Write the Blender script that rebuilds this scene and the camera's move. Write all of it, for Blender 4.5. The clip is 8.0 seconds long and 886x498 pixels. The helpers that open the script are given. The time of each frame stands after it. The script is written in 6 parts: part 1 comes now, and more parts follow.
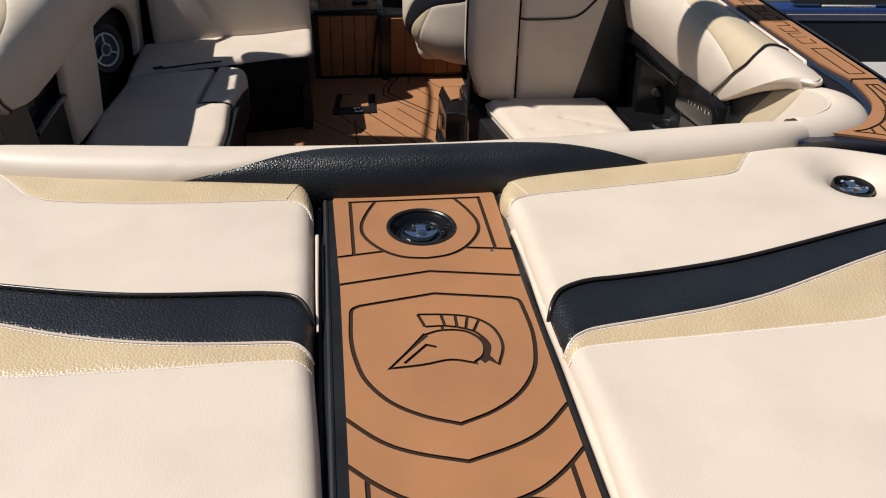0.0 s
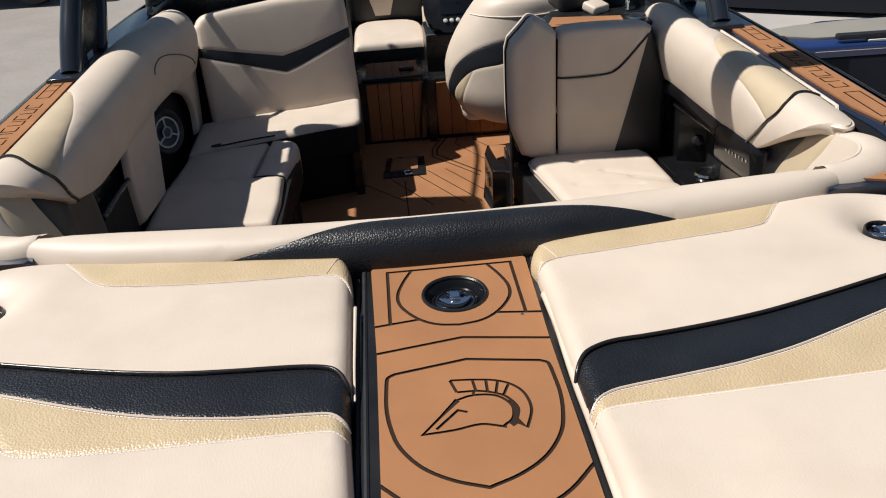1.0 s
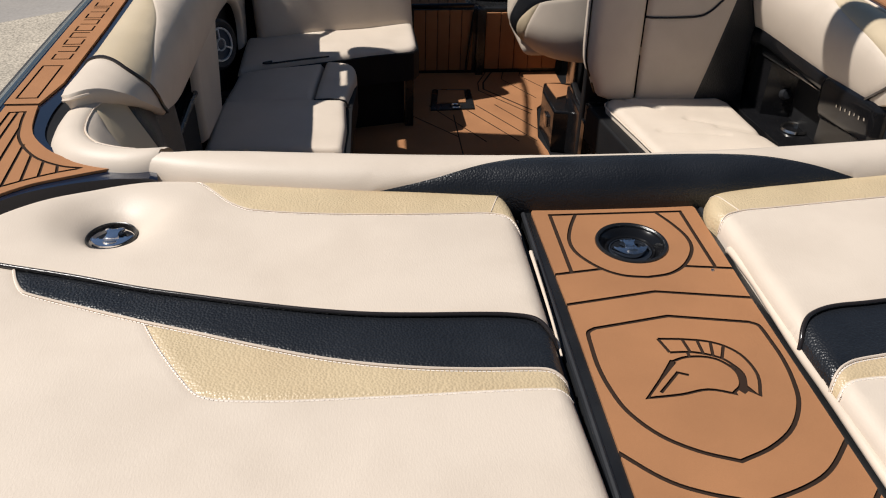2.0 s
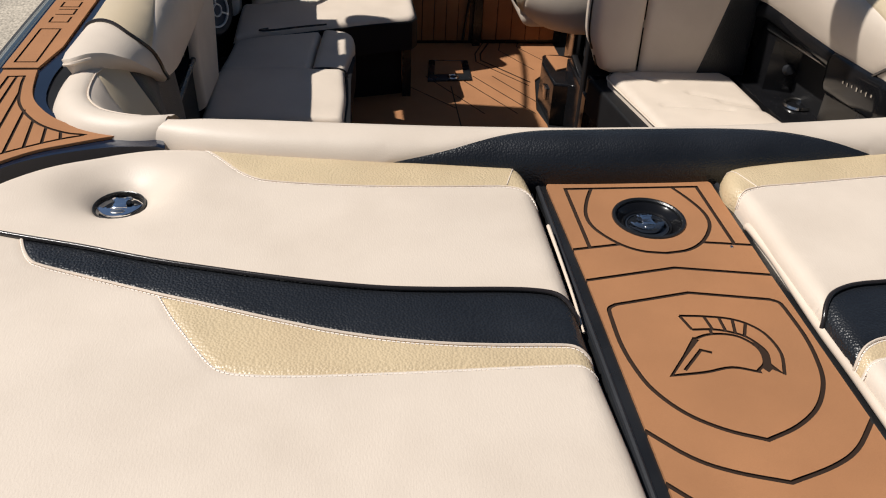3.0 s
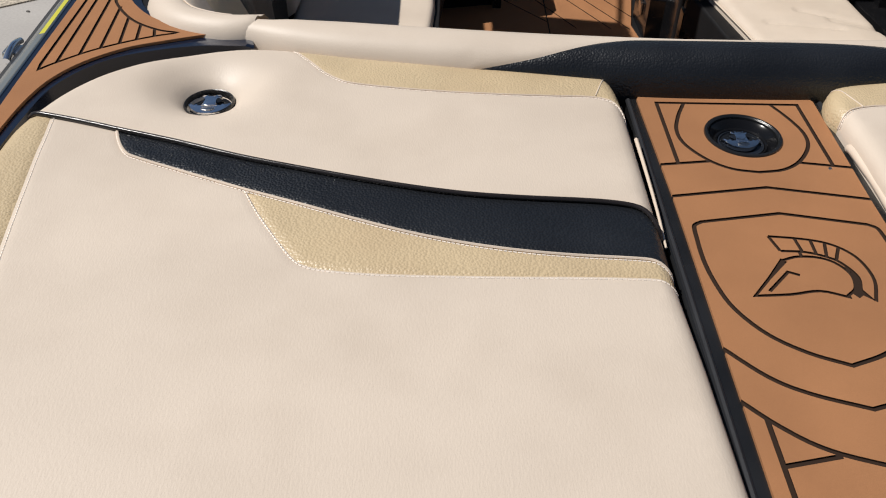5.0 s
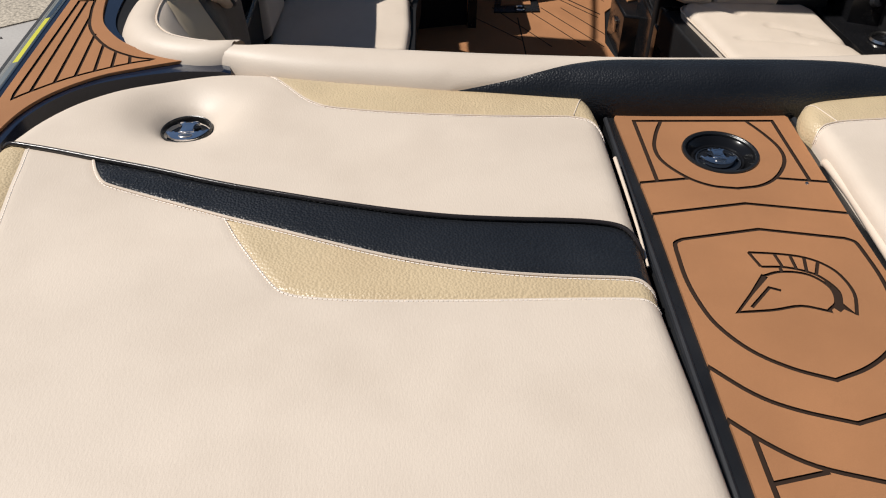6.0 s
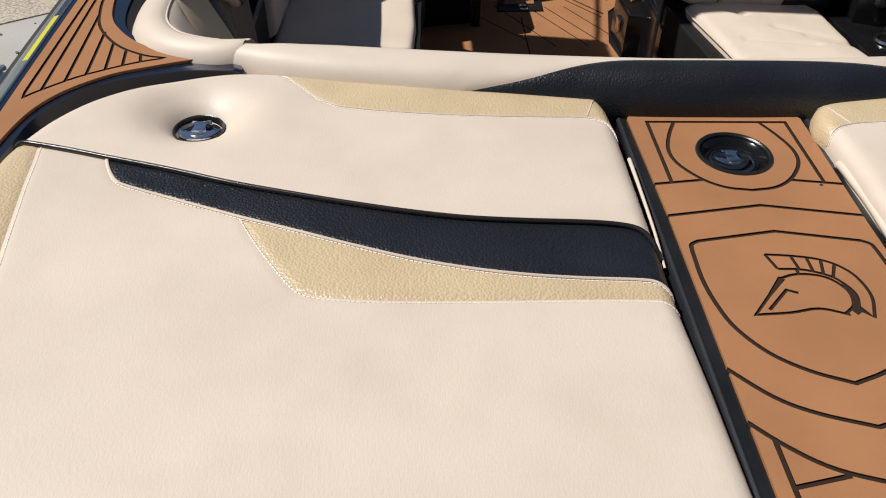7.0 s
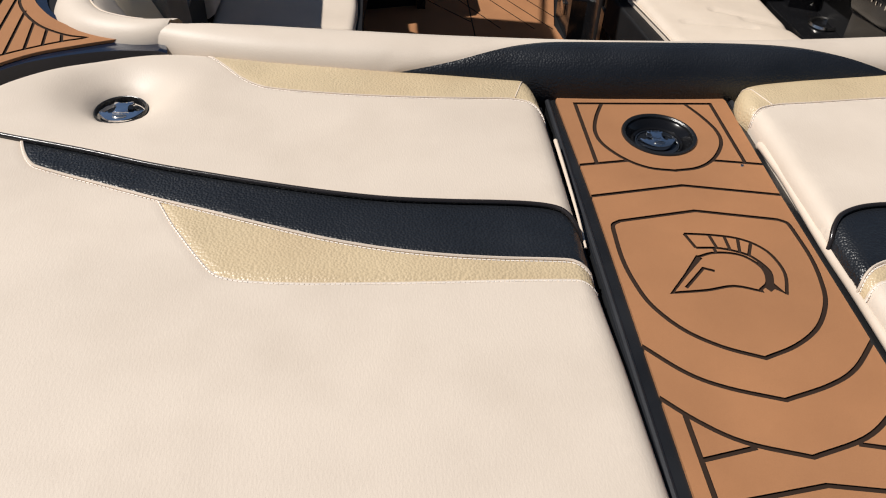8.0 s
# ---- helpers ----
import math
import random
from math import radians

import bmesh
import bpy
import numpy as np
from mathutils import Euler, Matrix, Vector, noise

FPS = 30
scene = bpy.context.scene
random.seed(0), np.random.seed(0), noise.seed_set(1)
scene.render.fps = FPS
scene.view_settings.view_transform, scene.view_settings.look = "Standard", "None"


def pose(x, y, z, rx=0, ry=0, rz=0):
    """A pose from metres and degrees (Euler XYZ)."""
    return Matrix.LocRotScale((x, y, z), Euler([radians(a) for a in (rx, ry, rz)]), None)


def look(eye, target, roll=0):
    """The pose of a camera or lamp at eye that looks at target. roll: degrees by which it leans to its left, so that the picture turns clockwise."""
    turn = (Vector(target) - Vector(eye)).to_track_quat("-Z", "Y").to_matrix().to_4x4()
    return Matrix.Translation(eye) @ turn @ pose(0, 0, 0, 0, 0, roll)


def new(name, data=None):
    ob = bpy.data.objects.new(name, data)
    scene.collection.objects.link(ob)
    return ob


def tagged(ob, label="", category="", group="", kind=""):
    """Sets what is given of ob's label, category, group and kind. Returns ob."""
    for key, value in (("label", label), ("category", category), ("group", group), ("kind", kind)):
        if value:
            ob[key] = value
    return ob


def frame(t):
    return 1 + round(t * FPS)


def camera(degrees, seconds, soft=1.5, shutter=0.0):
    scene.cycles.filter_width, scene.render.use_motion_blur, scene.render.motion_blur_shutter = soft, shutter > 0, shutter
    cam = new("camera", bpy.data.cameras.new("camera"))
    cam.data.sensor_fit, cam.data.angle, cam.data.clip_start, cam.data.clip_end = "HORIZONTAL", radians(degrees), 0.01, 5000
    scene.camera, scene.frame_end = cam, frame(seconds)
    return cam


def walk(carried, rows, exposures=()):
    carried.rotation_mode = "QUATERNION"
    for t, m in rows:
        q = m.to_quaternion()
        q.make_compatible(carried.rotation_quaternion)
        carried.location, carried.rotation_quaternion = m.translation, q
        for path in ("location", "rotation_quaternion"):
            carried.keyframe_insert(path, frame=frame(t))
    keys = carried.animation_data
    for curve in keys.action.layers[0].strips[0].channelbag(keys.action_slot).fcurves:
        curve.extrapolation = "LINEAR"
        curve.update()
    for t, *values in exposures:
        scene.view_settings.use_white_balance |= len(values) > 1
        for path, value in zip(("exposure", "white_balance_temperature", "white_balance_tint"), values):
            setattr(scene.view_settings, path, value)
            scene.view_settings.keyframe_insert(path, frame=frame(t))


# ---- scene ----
from mathutils.geometry import delaunay_2d_cdt

K = 0.9  # metres in one drawing unit
cam = camera(56.0, 8.0, soft=1.1)
PATH = [
    (0, (-0.148, -0.074, 2.225), (0.099, 1.591, 1.146), 1.8),
    (0.3, (-0.124, -0.107, 2.258), (0.164, 1.58, 1.224), 0.6),
    (0.5, (-0.11, -0.123, 2.275), (0.141, 1.583, 1.263), -1.2),
    (0.7, (-0.09, -0.129, 2.284), (0.104, 1.608, 1.313), -2.2),
    (1, (-0.09, -0.121, 2.285), (0.008, 1.623, 1.311), -3.7),
    (1.3, (-0.188, -0.094, 2.28), (-0.157, 1.632, 1.271), -3.4),
    (1.5, (-0.301, -0.048, 2.245), (-0.261, 1.658, 1.203), -2.1),
    (1.7, (-0.406, -0.011, 2.234), (-0.307, 1.673, 1.159), -0.4),
    (2.8, (-0.493, 0.06, 2.218), (-0.242, 1.685, 1.08), 2.8),
    (3, (-0.506, 0.052, 2.217), (-0.294, 1.669, 1.06), 2.9),
    (3.2, (-0.514, 0.045, 2.22), (-0.335, 1.645, 1.035), 3.0),
    (3.5, (-0.536, 0.037, 2.209), (-0.408, 1.61, 0.98), 3.2),
    (3.7, (-0.545, 0.036, 2.204), (-0.461, 1.587, 0.945), 2.9),
    (4, (-0.551, 0.036, 2.199), (-0.538, 1.557, 0.901), 1.7),
    (4.2, (-0.536, 0.032, 2.196), (-0.566, 1.548, 0.892), 0.85),
    (4.5, (-0.536, 0.033, 2.203), (-0.562, 1.538, 0.885), 1.2),
    (5, (-0.505, 0.043, 2.198), (-0.488, 1.553, 0.886), 1.3),
    (5.2, (-0.489, 0.05, 2.198), (-0.446, 1.566, 0.894), 0.9),
    (6.5, (-0.527, 0.052, 2.203), (-0.458, 1.592, 0.929), 1.3),
    (7, (-0.536, 0.058, 2.201), (-0.462, 1.591, 0.919), 1.6),
    (7.5, (-0.523, 0.052, 2.205), (-0.423, 1.583, 0.922), 2.4),
    (8, (-0.486, 0.052, 2.2), (-0.314, 1.555, 0.893), 3.6),
]
walk(cam, [(t, look(eye, target, roll)) for t, eye, target, roll in PATH],
     exposures=[(0.0, 0.10), (1.0, 0.17), (1.7, 0.08), (3.0, 0.08), (3.5, 0.03), (4.3, -0.20), (5.0, -0.11), (6.5, 0.0), (8.0, 0.02)])

# ---- world and sun ----
SUN = Vector((-1.0, 0.15, 1.60)).normalized()
world = bpy.data.worlds.new("sky")
scene.world = world
world.use_nodes = True
wn = world.node_tree.nodes
sky = wn.new("ShaderNodeTexSky")
sky.sky_type = "NISHITA"
sky.sun_disc = False
sky.dust_density = 0.4
sky.ozone_density = 2.0
sky.sun_elevation = math.asin(SUN.z)
sky.sun_rotation = math.atan2(SUN.x, SUN.y)
wn["Background"].inputs["Strength"].default_value = 0.045
world.node_tree.links.new(sky.outputs[0], wn["Background"].inputs["Color"])
sun = new("sun", bpy.data.lights.new("sun", "SUN"))
sun.data.energy = 4.7
sun.data.angle = radians(0.55)
sun.data.color = (1.0, 0.955, 0.90)
sun.matrix_world = look(SUN * 30, (0, 0, 0))


# ---- materials ----
def material(name, color, rough=0.5, metal=0.0, vary=0.12, vary_scale=4.0, fine=0.0, fine_scale=300.0,
             bump=0.0, bump_scale=600.0, bump_kind="noise", coat=0.0, rough_vary=0.08, dust=None, dust_amount=0.0, dust_scale=2.2, spec=0.5):
    """A surface in metres: a broad stain, a fine grain, a relief and a change of gloss."""
    m = bpy.data.materials.new(name)
    m.use_nodes = True
    nt = m.node_tree
    nd, ln = nt.nodes, nt.links.new
    b = nd["Principled BSDF"]
    geo = nd.new("ShaderNodeNewGeometry")
    n1 = nd.new("ShaderNodeTexNoise")
    n1.inputs["Scale"].default_value = vary_scale
    n1.inputs["Detail"].default_value = 5.0
    ln(geo.outputs["Position"], n1.inputs["Vector"])
    ramp = nd.new("ShaderNodeMapRange")
    ramp.inputs["From Min"].default_value, ramp.inputs["From Max"].default_value = 0.3, 0.7
    ramp.inputs["To Min"].default_value, ramp.inputs["To Max"].default_value = 1.0 - vary, 1.0 + vary
    ln(n1.outputs["Fac"], ramp.inputs["Value"])
    mul = nd.new("ShaderNodeVectorMath")
    mul.operation = "SCALE"
    mul.inputs[0].default_value = color
    ln(ramp.outputs["Result"], mul.inputs["Scale"])
    out = mul.outputs["Vector"]
    if fine > 0:
        n2 = nd.new("ShaderNodeTexNoise")
        n2.inputs["Scale"].default_value = fine_scale
        n2.inputs["Detail"].default_value = 3.0
        ln(geo.outputs["Position"], n2.inputs["Vector"])
        r2 = nd.new("ShaderNodeMapRange")
        r2.inputs["From Min"].default_value, r2.inputs["From Max"].default_value = 0.25, 0.75
        r2.inputs["To Min"].default_value, r2.inputs["To Max"].default_value = 1.0 - fine, 1.0 + fine
        ln(n2.outputs["Fac"], r2.inputs["Value"])
        m2 = nd.new("ShaderNodeVectorMath")
        m2.operation = "SCALE"
        ln(out, m2.inputs[0])
        ln(r2.outputs["Result"], m2.inputs["Scale"])
        out = m2.outputs["Vector"]
    if dust:
        n3 = nd.new("ShaderNodeTexNoise")
        n3.inputs["Scale"].default_value = dust_scale
        n3.inputs["Detail"].default_value = 8.0
        ln(geo.outputs["Position"], n3.inputs["Vector"])
        r3 = nd.new("ShaderNodeMapRange")
        r3.inputs["From Min"].default_value, r3.inputs["From Max"].default_value = 0.45, 0.75
        r3.inputs["To Min"].default_value, r3.inputs["To Max"].default_value = 0.0, dust_amount
        ln(n3.outputs["Fac"], r3.inputs["Value"])
        mix = nd.new("ShaderNodeMix")
        mix.data_type = "RGBA"
        ln(r3.outputs["Result"], mix.inputs["Factor"])
        ln(out, mix.inputs["A"])
        mix.inputs["B"].default_value = (*dust, 1)
        out = mix.outputs["Result"]
    ln(out, b.inputs["Base Color"])
    rv = nd.new("ShaderNodeMapRange")
    rv.inputs["To Min"].default_value, rv.inputs["To Max"].default_value = rough - rough_vary, rough + rough_vary
    ln(n1.outputs["Fac"], rv.inputs["Value"])
    ln(rv.outputs["Result"], b.inputs["Roughness"])
    b.inputs["Metallic"].default_value = metal
    b.inputs["Specular IOR Level"].default_value = spec
    b.inputs["Coat Weight"].default_value = coat
    b.inputs["Coat Roughness"].default_value = 0.08
    if bump > 0:
        if bump_kind == "pebble":
            tx = nd.new("ShaderNodeTexVoronoi")
            tx.feature = "F1"
            tx.inputs["Scale"].default_value = bump_scale
            tx.inputs["Randomness"].default_value = 0.9
            height = tx.outputs["Distance"]
        else:
            tx = nd.new("ShaderNodeTexNoise")
            tx.inputs["Scale"].default_value = bump_scale
            tx.inputs["Detail"].default_value = 4.0
            height = tx.outputs["Fac"]
        if bump_kind == "crease":
            warp = nd.new("ShaderNodeVectorMath")
            warp.operation = "MULTIPLY"
            warp.inputs[1].default_value = (1.0, 0.35, 1.0)
            ln(geo.outputs["Position"], warp.inputs[0])
            ln(warp.outputs["Vector"], tx.inputs["Vector"])
        else:
            ln(geo.outputs["Position"], tx.inputs["Vector"])
        bp = nd.new("ShaderNodeBump")
        bp.inputs["Strength"].default_value = bump
        bp.inputs["Distance"].default_value = 0.002
        if bump_kind == "pebble":
            bp.invert = True
        ln(height, bp.inputs["Height"])
        ln(bp.outputs["Normal"], b.inputs["Normal"])
    return m


CREAM = material("cream_vinyl", (0.650, 0.556, 0.458), 0.50, dust=(0.50, 0.415, 0.33), dust_amount=0.36, dust_scale=7.0, vary=0.035, vary_scale=4, fine=0.03, fine_scale=700, bump=0.16, bump_scale=420, bump_kind="crease")
GOLD = material("gold_vinyl", (0.560, 0.440, 0.275), 0.36, dust=(0.45, 0.32, 0.185), dust_amount=0.45, dust_scale=5.0, vary=0.06, vary_scale=9, fine=0.06, fine_scale=420, bump=0.50, bump_scale=250, bump_kind="pebble")
GOLD_SMOOTH = material("smooth_gold_vinyl", (0.560, 0.455, 0.310), 0.40, vary=0.05, vary_scale=7, fine=0.03, fine_scale=600, bump=0.12, bump_scale=500)
BLACK = material("black_vinyl", (0.012, 0.0135, 0.0165), 0.33, vary=0.2, vary_scale=8, fine=0.1, bump=0.48, bump_scale=250, bump_kind="pebble")
PIPE = material("piping_vinyl", (0.020, 0.016, 0.015), 0.24, bump=0.1, bump_scale=700)
PIPE_CREAM = material("cream_piping", (0.68, 0.57, 0.46), 0.4, bump=0.1, bump_scale=700)
THREAD = material("pale_thread", (0.88, 0.78, 0.68), 0.7, vary=0.1, vary_scale=60)
FOAM = material("tan_foam", (0.355, 0.166, 0.074), 0.85, spec=0.3, vary=0.09, vary_scale=6, dust=(0.27, 0.118, 0.05), dust_amount=0.30, dust_scale=8.0, fine=0.10, fine_scale=1200, bump=0.35, bump_scale=1500)
GROOVE = material("dark_groove", (0.030, 0.017, 0.011), 0.85, vary=0.1, bump=0.1, spec=0.2)
GEL = material("navy_gelcoat", (0.008, 0.013, 0.028), 0.18, vary=0.15, vary_scale=3, coat=0.5, rough_vary=0.04, spec=0.45)
PLASTIC = material("black_plastic", (0.013, 0.0135, 0.0145), 0.27, spec=0.5, vary=0.2, vary_scale=12, bump=0.15, bump_scale=900)
MATTE = material("black_liner", (0.011, 0.011, 0.012), 0.6, spec=0.2, vary=0.25, vary_scale=6, bump=0.25, bump_scale=400)
GLOSS = material("gloss_black_plastic", (0.008, 0.008, 0.009), 0.16, spec=0.3, vary=0.2, vary_scale=12, rough_vary=0.03)
RUBBER = material("black_rubber", (0.014, 0.015, 0.018), 0.5, vary=0.2, vary_scale=15, bump=0.15, bump_scale=700)
CHROME = material("chrome", (0.95, 0.96, 0.98), 0.09, metal=1.0, vary=0.02, rough_vary=0.03)
STEEL = material("steel", (0.62, 0.6, 0.57), 0.22, metal=1.0, vary=0.05)
SILVER = material("silver_grille", (0.74, 0.77, 0.80), 0.32, metal=0.35, vary=0.05)
CONE = material("speaker_cone", (0.05, 0.065, 0.09), 0.5, vary=0.1)
YELLOW = material("yellow_stripe", (0.62, 0.58, 0.03), 0.3, vary=0.05, coat=0.4)
HULLGREY = material("grey_hull", (0.16, 0.17, 0.17), 0.25, vary=0.12, vary_scale=3, coat=0.4)
TOWER = material("tower_paint", (0.018, 0.022, 0.030), 0.18, vary=0.15, coat=0.5, rough_vary=0.04)
PALE = material("pale_concrete", (0.285, 0.262, 0.238), 0.9, vary=0.10, vary_scale=0.9, fine=0.10, fine_scale=45, bump=0.3, bump_scale=120, dust=(0.36, 0.32, 0.28), dust_amount=0.35)
SLAB = material("slab_concrete", (0.40, 0.38, 0.355), 0.88, vary=0.08, vary_scale=1.4, fine=0.08, fine_scale=70, bump=0.25, bump_scale=180, dust=(0.34, 0.32, 0.30), dust_amount=0.4)
STONES = material("aggregate", (0.40, 0.35, 0.28), 0.9, vary=0.12, vary_scale=2.0, fine=0.55, fine_scale=60, bump=0.9, bump_scale=75)
JOINT = material("joint_filler", (0.16, 0.15, 0.14), 0.9, vary=0.2, vary_scale=20)
BLUE = material("blue_gelcoat", (0.014, 0.034, 0.125), 0.2, vary=0.12, vary_scale=3, coat=0.5)
HULLDARK = material("dark_hull", (0.010, 0.013, 0.022), 0.35, vary=0.15, vary_scale=2, spec=0.3)
CANVAS = material("grey_canvas", (0.24, 0.23, 0.20), 0.85, vary=0.10, vary_scale=2, fine=0.08, bump=0.3, bump_scale=200)
SHADE = material("dark_canvas", (0.030, 0.032, 0.028), 0.8, vary=0.25, vary_scale=1.5, bump=0.3, bump_scale=120)
ORANGE = material("amber_lens", (0.75, 0.12, 0.03), 0.25, vary=0.05)
PAPER = material("white_decal", (0.72, 0.70, 0.67), 0.5, vary=0.05)
SCREEN = material("dark_glass_screen", (0.012, 0.014, 0.018), 0.08, vary=0.1)
glass = bpy.data.materials.new("tinted_glass")
glass.use_nodes = True
gb = glass.node_tree.nodes["Principled BSDF"]
gb.inputs["Base Color"].default_value = (0.35, 0.42, 0.45, 1)
gb.inputs["Transmission Weight"].default_value = 1.0
gb.inputs["Roughness"].default_value = 0.02
gb.inputs["IOR"].default_value = 1.1
GLASS = glass


# ---- builders (numbers in drawing units of K metres) ----
def thing(name, label, category, base=(0, 0, 0), group="", kind=""):
    ob = new(name)
    ob.empty_display_size = 0.05
    ob.location = [K * a for a in base]
    return tagged(ob, label, category, group, kind)


def finish(bm, m, flat=False):
    if isinstance(bm, bmesh.types.BMesh):
        me = bpy.data.meshes.new("mesh")
        bmesh.ops.scale(bm, vec=(K, K, K), verts=bm.verts)
        bm.to_mesh(me)
        bm.free()
    else:
        me = bm
    for one in (m if isinstance(m, (list, tuple)) else [m]):
        me.materials.append(one)
    if not flat:
        me.polygons.foreach_set("use_smooth", [True] * len(me.polygons))
        me.set_sharp_from_angle(angle=radians(40))
    return me


def part(name, bm, m, parent=None, label="", flat=False, kind=""):
    """One mesh object; with a parent it is a part of that thing."""
    ob = new(name, finish(bm, m, flat))
    if parent:
        ob.parent = parent
        if not parent.parent:
            ob.matrix_parent_inverse = Matrix.Translation(-parent.location)
    return tagged(ob, label, kind=kind)


def setting(name, bm, m, label, category, flat=False):
    return tagged(part(name, bm, m, None, flat=flat), label, category, kind="structure")


def from_data(verts, faces):
    bm = bmesh.new()
    vs = [bm.verts.new(v) for v in verts]
    for f in faces:
        if len(set(f)) > 2:
            try:
                bm.faces.new([vs[i] for i in f])
            except ValueError:
                pass
    return bm


def smooth(pts, n=6):
    """A soft curve through the points."""
    p = np.array(pts, float)
    q = np.vstack([2 * p[0] - p[1], p, 2 * p[-1] - p[-2]])
    out = []
    for i in range(1, len(q) - 2):
        for j in range(n):
            t = j / n
            a, b, c, d = q[i - 1], q[i], q[i + 1], q[i + 2]
            out.append(0.5 * (2 * b + (c - a) * t + (2 * a - 5 * b + 4 * c - d) * t * t + (3 * b - a - 3 * c + d) * t ** 3))
    out.append(p[-1])
    return np.array(out)


def joinlines(*lines):
    out = []
    for line in lines:
        for p in line:
            if not out or np.hypot(*(np.array(p[:2]) - out[-1][:2])) > 1e-5:
                out.append(np.array(p, float))
    if np.hypot(*(out[0] - out[-1])) < 1e-5:
        out.pop()
    return np.array(out)


def dense(poly, step, closed=True):
    out = []
    n = len(poly)
    for i in range(n if closed else n - 1):
        a, b = poly[i], poly[(i + 1) % n]
        k = max(1, int(math.ceil(np.linalg.norm(b - a) / step)))
        for j in range(k):
            out.append(a + (b - a) * j / k)
    if not closed:
        out.append(poly[-1])
    return np.array(out)


def inside(p, poly):
    x, y = p[:, 0], p[:, 1]
    hit = np.zeros(len(p), bool)
    for i in range(len(poly)):
        (x0, y0), (x1, y1) = poly[i - 1], poly[i]
        if y0 == y1:
            continue
        hit ^= ((y0 > y) != (y1 > y)) & (x < (x1 - x0) * (y - y0) / (y1 - y0) + x0)
    return hit


def distance(p, poly, closed=True):
    best = np.full(len(p), 1e9)
    for i in range(0 if closed else 1, len(poly)):
        a, b = poly[i - 1], poly[i]
        ab = b - a
        l2 = ab @ ab
        if l2 < 1e-14:
            continue
        t = np.clip(((p - a) @ ab) / l2, 0, 1)
        best = np.minimum(best, np.hypot(*(p - a - t[:, None] * ab).T))
    return best


def clockwise(poly):
    x, y = poly[:, 0], poly[:, 1]
    return np.sum(x * np.roll(y, -1) - np.roll(x, -1) * y) < 0


def filled(poly, step, rings=()):
    """Points and triangles that fill a flat outline evenly, with closer rows along its edge."""
    poly = np.array(poly, float)
    if clockwise(poly):
        poly = poly[::-1]
    b = dense(poly, step)
    pts = [b]
    tang = np.roll(b, -1, 0) - np.roll(b, 1, 0)
    tang /= np.maximum(np.hypot(*tang.T), 1e-9)[:, None]
    nrm = np.stack([-tang[:, 1], tang[:, 0]], 1)
    for off in rings:
        p = b + nrm * off
        ok = inside(p, b)
        p = p[ok]
        p = p[distance(p, b) > 0.8 * off] if len(p) else p
        pts.append(p)
    far = (rings[-1] if len(rings) else 0) + 0.55 * step
    lo, hi = b.min(0), b.max(0)
    gx, gy = np.meshgrid(np.arange(lo[0], hi[0], step), np.arange(lo[1], hi[1], step * 0.866))
    gx = gx + (np.arange(gx.shape[0]) % 2)[:, None] * step / 2
    g = np.stack([gx.ravel(), gy.ravel()], 1)
    g = g[inside(g, b)] if len(g) else g
    if len(g):
        g = g[distance(g, b) > far]
        pts.append(g)
    p = np.vstack(pts)
    n = len(b)
    v, e, f, _, _, _ = delaunay_2d_cdt([Vector(q) for q in p], [(i, (i + 1) % n) for i in range(n)], [list(range(n))], 1, 1e-6)
    return np.array([tuple(q) for q in v]), f


def flat_frame(z0, side=1, shift=0.0):
    def f(uv, h):
        return np.stack([side * uv[:, 0] + shift, uv[:, 1], z0 + h], 1)
    return f


def plane_frame(o, u, v):
    o, u, v = Vector(o), Vector(u).normalized(), Vector(v).normalized()
    n = u.cross(v).normalized()

    def f(uv, h):
        return np.array(o) + uv[:, :1] * np.array(u) + uv[:, 1:] * np.array(v) + np.asarray(h)[:, None] * np.array(n)
    return f


def profile_frame(profile, side=1, sway=None):
    """u runs along the boat, v down a profile of (distance from the middle, height)."""
    pr = smooth(profile, 8)
    s = np.concatenate([[0], np.cumsum(np.hypot(*np.diff(pr, axis=0).T))])

    def f(uv, h):
        x, z = np.interp(uv[:, 1], s, pr[:, 0]), np.interp(uv[:, 1], s, pr[:, 1])
        e = 0.004
        dx = np.interp(uv[:, 1] + e, s, pr[:, 0]) - np.interp(uv[:, 1] - e, s, pr[:, 0])
        dz = np.interp(uv[:, 1] + e, s, pr[:, 1]) - np.interp(uv[:, 1] - e, s, pr[:, 1])
        ln = np.maximum(np.hypot(dx, dz), 1e-9)
        nx, nz = dz / ln, -dx / ln
        shift = sway(uv[:, 0]) if sway else 0.0
        return np.stack([side * (x + nx * h + shift), uv[:, 0], z + nz * h], 1)
    f.length = s[-1]
    f.at = lambda z: float(np.interp(-z, -pr[:, 1][4:], s[4:]))
    return f


PANEL = {}  # the newest panel of each name


